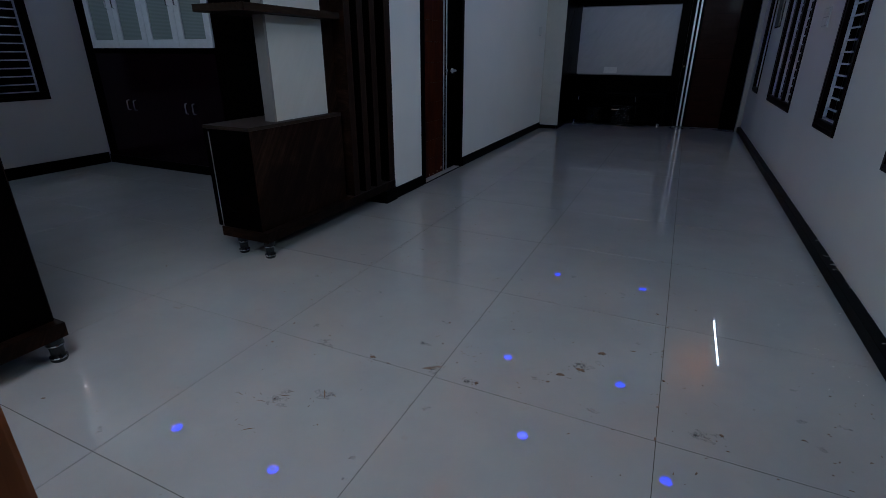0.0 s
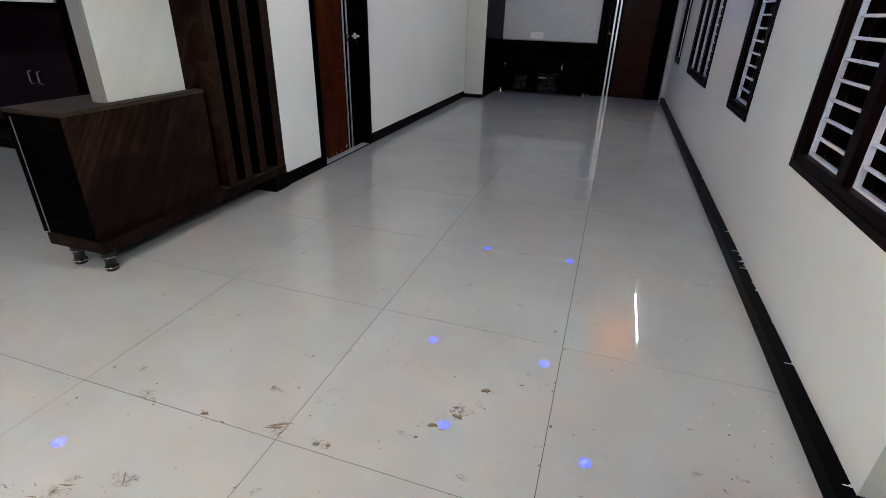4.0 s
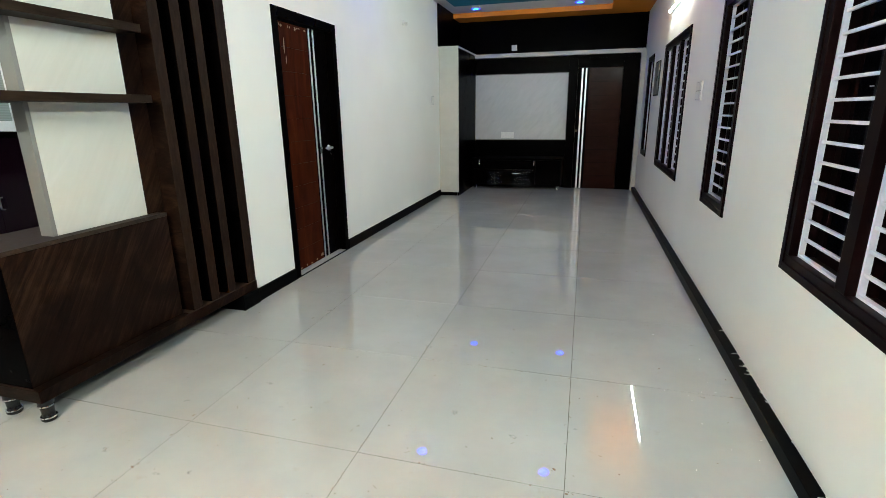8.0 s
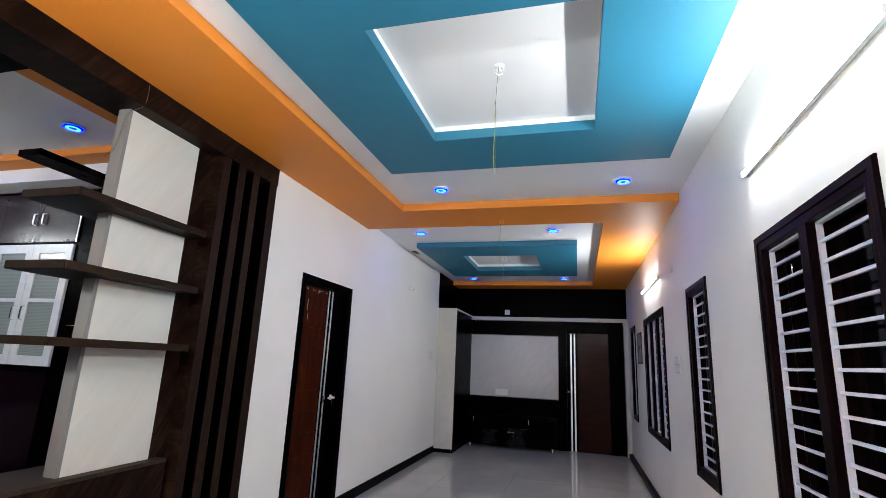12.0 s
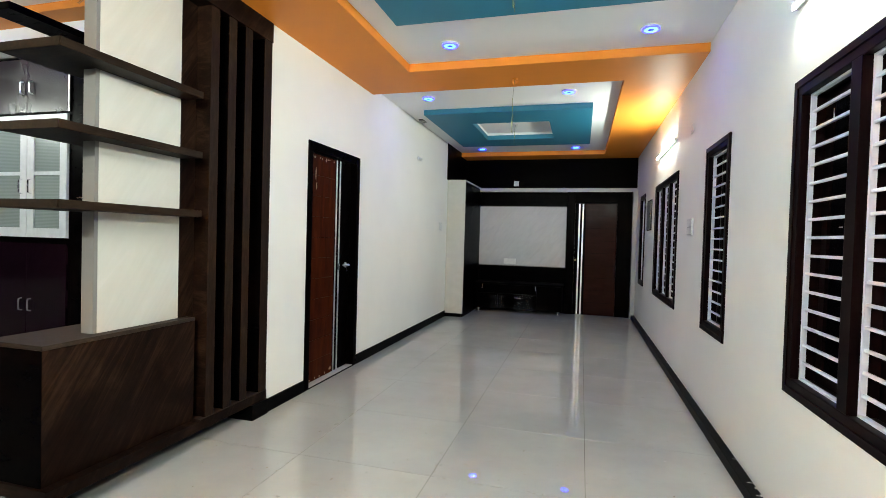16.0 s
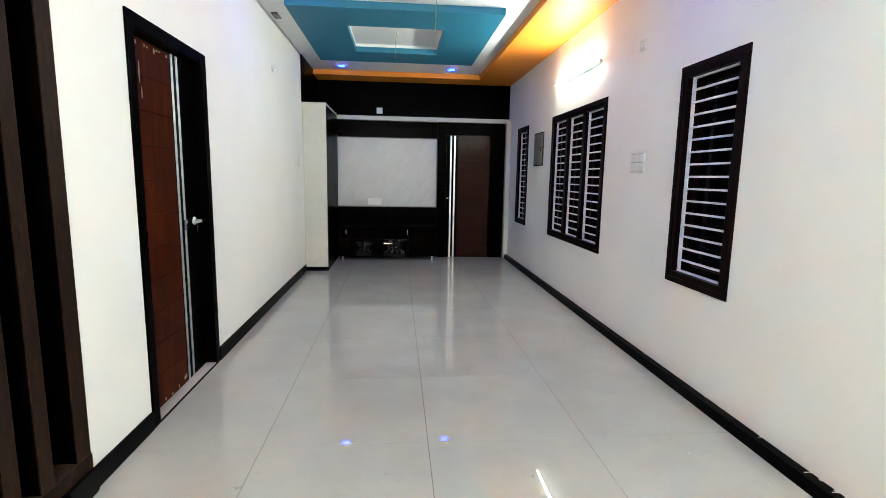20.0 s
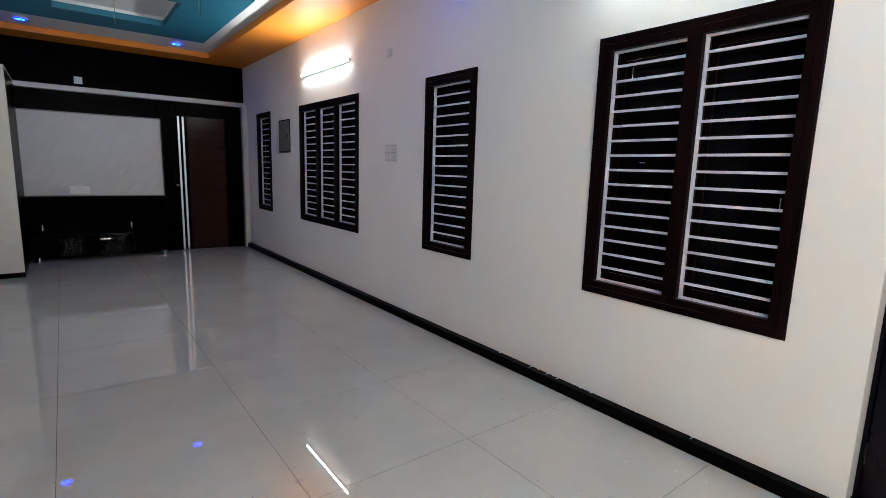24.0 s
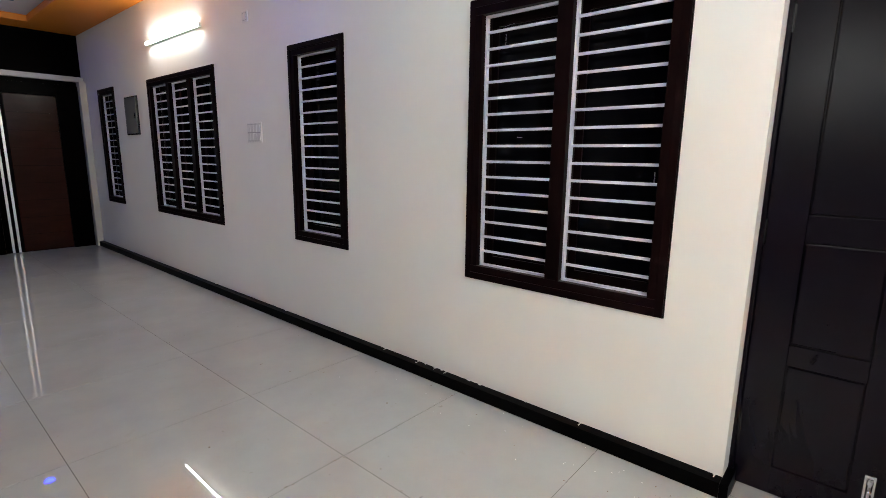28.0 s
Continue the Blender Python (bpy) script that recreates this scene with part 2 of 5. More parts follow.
MAROON_DUSTY = dusty_gloss()
COUNTER_TOP = grained("dusty brown stone top", [(0.3, (0.012, 0.0070, 0.0050)), (0.6, (0.030, 0.0195, 0.0140)), (0.8, (0.080, 0.056, 0.043))],
                      rough=0.6, size=28, bump=0.15, distort=0.0, spec=0.15)
PANEL_WHITE = grained("off-white streaked laminate", [(0.3, (0.485, 0.476, 0.432)), (0.6, (0.525, 0.516, 0.472)), (0.8, (0.56, 0.552, 0.512))],
                      scale=(1, 3.0, 0.4), rot=(33, 0, 0), rough=0.35, size=4.0, bump=0.03, distort=1.0)


def filmed():
    m, nt, ns, ln, b = nodes_of("pale grey panel under crinkled film")
    v = coords(nt, (3.0, 1, 0.8), (0, -40, 0))
    g = noise_tex(nt, v, 5.0, 6, 0.6, 0.8)
    ln.new(ramp(nt, g, [(0.3, (0.44, 0.45, 0.44)), (0.7, (0.50, 0.51, 0.50))]), b.inputs["Base Color"])
    b.inputs["Roughness"].default_value = 0.4
    b.inputs["Coat Weight"].default_value = 0.8
    b.inputs["Coat Roughness"].default_value = 0.12
    n = ns.new("ShaderNodeBump")
    n.inputs["Strength"].default_value, n.inputs["Distance"].default_value = 1.0, 0.012
    ln.new(noise_tex(nt, coords(nt, (1.0, 1, 3.0), (0, -35, 0)), 9.0, 5, 0.6, 1.5), n.inputs["Height"])
    ln.new(n.outputs["Normal"], b.inputs["Coat Normal"])
    return m


FILMED = filmed()
PANEL_SHADE = paint("shade-grey pillar laminate", (0.165, 0.155, 0.146), 0.5, 0.06, 0.1)
FRAME_WOOD = grained("dark varnished window wood", [(0.3, (0.0028, 0.0010, 0.0011)), (0.6, (0.0064, 0.0023, 0.0024)), (0.8, (0.0140, 0.0054, 0.0053))],
                     scale=(2, 2, 0.3), rough=0.32, size=9, bump=0.1, spec=0.04)
BLACK_DOOR = grained("blackish purple painted wood", [(0.3, (0.0034, 0.0023, 0.0045)), (0.6, (0.0040, 0.0026, 0.0052)), (0.8, (0.0048, 0.0031, 0.0062))],
                     scale=(1, 1.4, 0.8), rough=0.24, size=3, bump=0.008, spec=0.13)
BROWN_LEAF = grained("red-brown varnished veneer", [(0.3, (0.017, 0.0032, 0.0012)), (0.55, (0.050, 0.0092, 0.0026)), (0.8, (0.095, 0.0195, 0.0056))],
                     scale=(3, 2.4, 0.5), rough=0.35, size=4, bump=0.04, coat=0.0, spec=0.02)
FAR_LEAF = grained("glossy brown door veneer", [(0.3, (0.0165, 0.0047, 0.0028)), (0.55, (0.0215, 0.0062, 0.0036)), (0.8, (0.028, 0.0086, 0.0050))],
                   scale=(0.7, 3, 3), rough=0.2, size=4, bump=0.03, coat=0.10, spec=0.08)
TEAK = timber("teak wood", (0.150, 0.045, 0.011), (0.30, 0.111, 0.031), (0.46, 0.205, 0.066))
TEAK_RAIL = timber("teak wood with level grain", (0.150, 0.046, 0.0115), (0.31, 0.117, 0.033), (0.46, 0.21, 0.068), flat=True)
TEAK_PANEL = timber("lighter teak panel", (0.235, 0.086, 0.023), (0.39, 0.175, 0.053), (0.58, 0.31, 0.115), knots=0.4)
TEAK_DARK = timber("deep brown teak panel", (0.080, 0.021, 0.0055), (0.185, 0.060, 0.0160), (0.32, 0.122, 0.036), knots=0.6, flat=True)
FILM = clear_film()
TAPE = plain("yellowed tape", (0.26, 0.17, 0.10), 0.5)
SKIRT = plain("black polished skirting stone", (0.0016, 0.0015, 0.0015), 0.35, 0.02)
GRILLE = plain("white enamelled steel", (0.76, 0.75, 0.84), 0.35)
STRIP = metal("brushed steel strip", (0.88, 0.88, 0.88), 0.42)
STEEL = metal("bright steel", (0.78, 0.78, 0.80), 0.16)
CHROME = metal("chrome", (0.86, 0.86, 0.88), 0.08)
BRASS = metal("antique brass", (0.42, 0.33, 0.20), 0.20)
BRASS_LIGHT = metal("polished brass", (0.72, 0.60, 0.38), 0.30)
RED_PLASTIC = plain("red key plastic", (0.5, 0.02, 0.02), 0.35)
PLASTIC = plain("white plastic", (0.74, 0.74, 0.70), 0.35)
GREY_PLASTIC = plain("grey plastic", (0.20, 0.20, 0.19), 0.4)
BOX_GREY = paint("dull grey enamel", (0.110, 0.112, 0.098), 0.5, 0.1, 0.1, 9)
GRID_GREY = plain("pale grey plastic", (0.46, 0.46, 0.43), 0.4)
BLACK = plain("black plastic", (0.005, 0.005, 0.0055), 0.25)
GROUT = plain("grey tile grout", (0.090, 0.080, 0.066), 0.85, 0.1)
WHITE_PAINT_WOOD = plain("white painted wood", (0.76, 0.78, 0.80), 0.35)
HUB_BLUE = plain("deep blue translucent plastic", (0.01, 0.02, 0.14), 0.3)
RIBBED = streaked_glass()
MUD = paint("dried brown mud", (0.180, 0.118, 0.070), 0.9, 0.45, 0.5, 40)


def faint_smear():
    m, nt, ns, ln, b = nodes_of("faint brown smear")
    f = noise_tex(nt, coords(nt), 55, 5, 0.65, 0.8)
    ln.new(ramp(nt, f, [(0.3, (0.10, 0.065, 0.035)), (0.7, (0.20, 0.14, 0.085))]), b.inputs["Base Color"])
    cover = ns.new("ShaderNodeMapRange")
    cover.inputs["From Min"].default_value, cover.inputs["From Max"].default_value = 0.42, 0.68
    cover.inputs["To Min"].default_value, cover.inputs["To Max"].default_value = 0.0, 0.45
    ln.new(f, cover.inputs["Value"])
    ln.new(cover.outputs["Result"], b.inputs["Alpha"])
    b.inputs["Roughness"].default_value = 0.7
    return m


SMEAR = faint_smear()
TILE = floor_tile()
THRESHOLD = plain("grey stone threshold", (0.42, 0.38, 0.36), 0.4)
SHUTTER = plain("dark tinted window glass", (0.0015, 0.0015, 0.0025), 0.08, 0.045)
WIRE_P = plain("dusty pink wire", (0.22, 0.13, 0.10), 0.5)
WIRE_D = plain("dark wire", (0.05, 0.055, 0.03), 0.5)
WIRE_Y = plain("yellow-green wire", (0.30, 0.32, 0.06), 0.5)
PORCH = paint("dim porch concrete", (0.30, 0.29, 0.27), 0.8, 0.1, 0.3)
TUBE_ADDED = glow("added fill tube glow", (0.890, 0.970, 0.930), TUBE_POWER * 0.98)
TUBE_DIM = glow("lit ageing fluorescent tube", (0.890, 0.970, 0.930), TUBE_POWER * 0.44)
TUBE = glow("lit fluorescent tube", (0.890, 0.970, 0.930), TUBE_POWER * 0.5)
TUBE_FAR = glow("lit old fluorescent tube", (0.890, 0.970, 0.930), TUBE_POWER * 0.44)
LED_B = glow("blue LED", (0.0006, 0.0012, 1.0), LED_POWER * 1.4)
LED_CORE = glow("white-hot LED ring", (0.010, 0.062, 1.0), LED_POWER * 0.6)
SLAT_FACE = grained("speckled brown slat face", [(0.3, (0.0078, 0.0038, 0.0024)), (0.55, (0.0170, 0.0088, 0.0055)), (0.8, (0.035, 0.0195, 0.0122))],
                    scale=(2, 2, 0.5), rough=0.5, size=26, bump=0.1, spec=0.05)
EDGE_BAND = grained("brown edge band", [(0.3, (0.0085, 0.0048, 0.0030)), (0.55, (0.0185, 0.0110, 0.0068)), (0.8, (0.034, 0.0215, 0.0135))],
                    scale=(3, 0.5, 3), rough=0.5, size=16, bump=0.08, spec=0.05)


# ---- building helpers ----
def box(x0, x1, y0, y1, z0, z1, bev=0.0, bm=None):
    out = bm or bmesh.new()
    x0, x1 = min(x0, x1), max(x0, x1)
    y0, y1 = min(y0, y1), max(y0, y1)
    z0, z1 = min(z0, z1), max(z0, z1)
    vs = [out.verts.new((x, y, z)) for x in (x0, x1) for y in (y0, y1) for z in (z0, z1)]
    fs = [out.faces.new([vs[i] for i in q]) for q in ((0, 1, 3, 2), (4, 6, 7, 5), (0, 4, 5, 1), (2, 3, 7, 6), (0, 2, 6, 4), (1, 5, 7, 3))]
    if bev:
        es = list({e for f in fs for e in f.edges})
        bmesh.ops.bevel(out, geom=es, offset=bev, segments=2, profile=0.7, affect="EDGES")
    return out


def rod(a, b, r0, r1=None, seg=16, bm=None, caps=True):
    out = bm or bmesh.new()
    a, b = Vector(a), Vector(b)
    way = b - a
    q = way.to_track_quat("Z", "Y").to_matrix().to_4x4()
    bmesh.ops.create_cone(out, cap_ends=caps, segments=seg, radius1=r0, radius2=r0 if r1 is None else r1, depth=way.length,
                          matrix=Matrix.Translation((a + b) / 2) @ q)
    return out


def turned(profile, centre, axis="Z", seg=20, bm=None):
    """A body of revolution from (radius, along) pairs."""
    out = bm or bmesh.new()
    rings = []
    for r, h in profile:
        ring = []
        for k in range(seg):
            a = 2 * math.pi * k / seg
            c, s = r * math.cos(a), r * math.sin(a)
            p = {"Z": (c, s, h), "Y": (c, h, s), "X": (h, c, s)}[axis]
            ring.append(out.verts.new(Vector(p) + Vector(centre)))
        rings.append(ring)
    for lo, hi in zip(rings, rings[1:]):
        for k in range(seg):
            out.faces.new((lo[k], lo[(k + 1) % seg], hi[(k + 1) % seg], hi[k]))
    out.faces.new(rings[0][::-1])
    out.faces.new(rings[-1])
    bmesh.ops.recalc_face_normals(out, faces=out.faces)
    return out


def ribbon(points, widths, thick, side, bm=None):
    """A bent flat bar along points; side: the unit vector of its width."""
    out = bm or bmesh.new()
    pts = [Vector(p) for p in points]
    side = Vector(side)
    rings = []
    for i, p in enumerate(pts):
        t = (pts[min(i + 1, len(pts) - 1)] - pts[max(i - 1, 0)]).normalized()
        n = t.cross(side).normalized()
        w = widths[i] / 2
        rings.append([out.verts.new(p + side * sx * w + n * sn * thick / 2) for sx, sn in ((-1, -1), (1, -1), (1, 1), (-1, 1))])
    for lo, hi in zip(rings, rings[1:]):
        for k in range(4):
            out.faces.new((lo[k], lo[(k + 1) % 4], hi[(k + 1) % 4], hi[k]))
    out.faces.new(rings[0][::-1])
    out.faces.new(rings[-1])
    bmesh.ops.recalc_face_normals(out, faces=out.faces)
    return out


def oval_bar(points, widths, thick, side, seg=12):
    """A bent bar of oval section along points."""
    out = bmesh.new()
    pts = [Vector(p) for p in points]
    side = Vector(side)
    rings = []
    for i, p in enumerate(pts):
        t = (pts[min(i + 1, len(pts) - 1)] - pts[max(i - 1, 0)]).normalized()
        n = t.cross(side).normalized()
        rings.append([out.verts.new(p + side * math.cos(6.28319 * k / seg) * widths[i] / 2 + n * math.sin(6.28319 * k / seg) * thick / 2) for k in range(seg)])
    for lo, hi in zip(rings, rings[1:]):
        for k in range(seg):
            out.faces.new((lo[k], lo[(k + 1) % seg], hi[(k + 1) % seg], hi[k]))
    out.faces.new(rings[0][::-1])
    out.faces.new(rings[-1])
    bmesh.ops.recalc_face_normals(out, faces=out.faces)
    return out


def meshed(name, bm, material, smooth=False):
    me = bpy.data.meshes.new(name)
    bm.to_mesh(me)
    bm.free()
    me.materials.append(material)
    if smooth:
        smooth_by_angle(me)
    return me


def smooth_by_angle(me, angle=40):
    me.shade_smooth()
    bm = bmesh.new()
    bm.from_mesh(me)
    for e in bm.edges:
        if len(e.link_faces) == 2 and e.calc_face_angle(0) > radians(angle):
            e.smooth = False
    bm.to_mesh(me)
    bm.free()


def part(name, bm, material, parent, label="", smooth=False):
    me = meshed(name, bm, material)
    if smooth:
        smooth_by_angle(me)
    ob = new(name, me)
    ob.parent = parent
    ob.matrix_parent_inverse = Matrix.Translation(-world_of(parent))
    if label:
        ob["label"] = label
    return ob


def world_of(ob):
    p = Vector((0, 0, 0))
    while ob:
        if ob.type == "EMPTY":
            p = p + ob.location
        ob = ob.parent if ob.type != "EMPTY" else None
    return p if p.length else Vector((0, 0, 0))


def sub(name, bm, material, parent, label="", smooth=False):
    """A piece of a part: same space as the part's mesh."""
    me = meshed(name, bm, material)
    if smooth:
        smooth_by_angle(me)
    ob = new(name, me)
    ob.parent = parent
    if label:
        ob["label"] = label
    return ob


def thing(name, at, label, category, group="", kind=""):
    e = new(name)
    e.empty_display_size = 0.1
    e.location = at
    return tagged(e, label, category, group, kind)


def solid(name, bm, material, label, category, kind="structure", smooth=False):
    me = meshed(name, bm, material)
    if smooth:
        smooth_by_angle(me)
    return tagged(new(name, me), label, category, "", kind)


def pierced(axis, at0, at1, u0, u1, z0, z1, holes):
    """A wall between two planes across axis, with rectangular openings (u0, u1, z0, z1)."""
    bm = bmesh.new()
    us = sorted({u0, u1, *[h for a in holes for h in a[:2]]})
    for a, b in zip(us, us[1:]):
        mid = (a + b) / 2
        cuts = sorted((h[2], h[3]) for h in holes if h[0] < mid < h[1])
        z = z0
        for lo, hi in [*cuts, (z1, z1)]:
            if lo > z + 1e-4:
                if axis == "x":
                    box(at0, at1, a, b, z, lo, bm=bm)
                else:
                    box(a, b, at0, at1, z, lo, bm=bm)
            z = max(z, hi)
    bmesh.ops.remove_doubles(bm, verts=bm.verts, dist=1e-5)
    inner = [f for f in bm.faces if any(g is not f and set(g.verts) == set(f.verts) for g in f.verts[0].link_faces)]
    bmesh.ops.delete(bm, geom=inner, context="FACES_ONLY")
    return bm


# ---- plan ----
XL, YS, YN = -3.04, -1.62, 7.92          # hall: left wall, entrance wall, far wall
DX, DN = -6.72, 2.16                     # dining: far side wall, cupboard wall
Z_ORANGE, Z_BLUE, Z_WHITE, Z_IN = 2.76, 2.768, 2.83, 2.862
T = 0.2
W4 = (0.31, 1.325, 0.645, 2.012)
W3 = (2.313, 2.925, 0.655, 2.012)
W2 = (4.05, 5.56, 0.645, 2.012)
W1 = (6.62, 7.21, 0.648, 2.03)
BD = (-0.93, 0.038, 0.0, 1.99)
LD = (2.335, 3.285, 0.0, 2.05)
MD = (-1.345, -0.295, 0.0, 2.12)

# ---- structure ----
solid("wall_right", pierced("x", 0.0, T, YS - T, YN + T, 0, 3.0, [W4, W3, W2, W1, BD]), WALL, "off-white painted wall with four barred windows", "wall")
solid("wall_left", pierced("x", XL - T, XL, 1.832, YN + T, 0, 3.0, [LD]), WALL, "off-white painted wall with a brown flush door", "wall")
solid("wall_entrance", pierced("y", YS - T, YS, DX - T, 0.0, 0, 3.0, [MD]), WALL, "off-white painted wall round the main entrance", "wall")
solid("wall_far", box(XL, 0.0, YN, YN + T, 0, 3.0), WALL, "far wall behind the television unit", "wall")
DW = (-0.02, 1.31, 0.72, 2.05)
solid("wall_dining_side", pierced("x", DX - T, DX, YS, DN + T, 0, 3.0, [DW]), WALL, "off-white painted dining wall with a barred window", "wall")
solid("wall_dining_back", box(DX, XL - T, DN, DN + T, 0, 3.0), WALL, "plain wall behind the dining cupboards", "wall")
solid("ground_outside", box(-14, 8, -9, 16, -0.40, -0.25), PORCH, "dark concrete ground outside the house at night", "ground")
solid("porch_floor", box(-3.2, 1.0, -4.0, YS - T, -0.25, -0.03), PORCH, "grey concrete porch floor before the entrance", "floor")

# Ceiling: slab, orange bands, blue dropped frames
HOLES = ((-1.712, -0.715, 0.445, 1.56), (-2.295, -1.33, 5.04, 6.07))
slab = box(DX, 0.0, YS, YN, Z_IN, 3.0)
cuts = [YS, *[v for h in HOLES for v in h[2:]], YN]
for k, (a, b) in enumerate(zip(cuts, cuts[1:])):
    if k % 2:
        hx0, hx1 = HOLES[k // 2][:2]
        box(DX, hx0, a, b, Z_WHITE, Z_IN, bm=slab)
        box(hx1, 0.0, a, b, Z_WHITE, Z_IN, bm=slab)
    else:
        box(DX, 0.0, a, b, Z_WHITE, Z_IN, bm=slab)
solid("ceiling", slab, CEIL_WHITE, "flat white false ceiling", "ceiling")
for b in ((XL, -2.43, YS, 3.565), (-2.4295, 0.0, 2.975, 3.565), (-0.57, 0.0, 3.5655, 7.4495), (XL, 0.0, 7.45, YN), (-2.4295, 0.0, YS, -0.75)):
    solid("ceiling_orange_band", box(b[0], b[1], b[2], b[3], Z_ORANGE, Z_WHITE - 0.001), ORANGE, "orange painted dropped ceiling band", "ceiling")
for b in ((-3.70, -3.285, 0.205, 1.74), (DX, -3.7005, 1.35, 1.52)):
    solid("ceiling_orange_band_dining", box(b[0], b[1], b[2], b[3], 2.775, Z_WHITE - 0.001), ORANGE, "orange dropped ceiling band over the dining space", "ceiling")
solid("ceiling_cornice", box(DX, -3.285, 1.52, 1.742, 2.66, Z_WHITE - 0.002, 0.006), CEIL_WHITE, "white plaster cornice above the cupboards", "cornice")


def blue_frame(x0, x1, y0, y1, hx0, hx1, hy0, hy1, name):
    bm = bmesh.new()
    for b in ((x0, x1, y0, hy0), (x0, x1, hy1, y1), (x0, hx0, hy0, hy1), (hx1, x1, hy0, hy1)):
        box(b[0], b[1], b[2], b[3], Z_BLUE, Z_WHITE - 0.001, bm=bm)
    solid(name, bm, BLUE, "teal blue dropped ceiling panel with a square white opening", "ceiling panel")


blue_frame(-2.20, -0.22, -0.06, 2.07, -1.712, -0.715, 0.445, 1.56, "ceiling_blue_panel_1")
blue_frame(-2.785, -0.822, 4.50, 6.58, -2.295, -1.33, 5.04, 6.07, "ceiling_blue_panel_2")

# Dark beams over the partition
beam = solid("beam_partition", box(XL - 0.25, XL + 0.012, YS, 1.832, 2.622, Z_ORANGE - 0.002, 0.003), LAMINATE, "dark brown laminate-clad beam over the partition", "beam")
solid("beam_dining", box(DX, XL - 0.252, -0.06, 0.203, 2.622, Z_WHITE - 0.002, 0.003), LAMINATE_DARK, "dark laminate-clad ceiling beam", "beam")

# Skirting
sk = bmesh.new()
for b in ((-0.054, -0.001, 0.038, 7.70),):
    box(*b, 0.001, 0.064, 0.003, bm=sk)
skirt_r = solid("baseboard_right", sk, SKIRT, "black stone skirting with chipped top edge", "skirting")
rngd = random.Random(3)
for y in (0.06, 0.62, 0.92, 1.20, 1.24, 1.275, 1.33, 1.44, 1.475, 1.52, 1.60, 1.66, 1.95, 2.4, 3.1, 4.3):
    w = rngd.uniform(0.006, 0.026)
    drip = box(-rngd.uniform(0.004, 0.012), -0.0015, y, y + w, 0.0636, 0.0652, 0.0006)
    if rngd.random() < 0.4:
        box(-rngd.uniform(0.014, 0.034), -0.0016, y + w * 0.2, y + w * 0.2 + 0.004, 0.0637, 0.0650, 0.0005, drip)
    d = new("paint_drip", meshed("paint_drip", drip, WALL))
    d.parent = skirt_r
solid("baseboard_end", box(-0.054, 0.085, 0.007, 0.0375, 0.001, 0.064, 0.003), SKIRT, "black stone skirting return", "skirting")
sk = bmesh.new()
for y0, y1 in ((1.833, LD[0] - 0.004), (LD[1] + 0.004, 6.59)):
    box(XL + 0.001, XL + 0.014, y0, y1, 0.001, 0.095, 0.002, bm=sk)
solid("baseboard_left", sk, SKIRT, "black stone skirting along the wall", "skirting")
solid("baseboard_dining", box(DX + 0.001, DX + 0.014, YS, 1.74, 0.001, 0.115, 0.002), SKIRT, "black stone skirting in the dining space", "skirting")
sk = bmesh.new()
box(-6.70, MD[0] - 0.09, YS + 0.001, YS + 0.014, 0.001, 0.092, 0.002, bm=sk)
solid("baseboard_entrance", sk, SKIRT, "black stone skirting beside the entrance", "skirting")


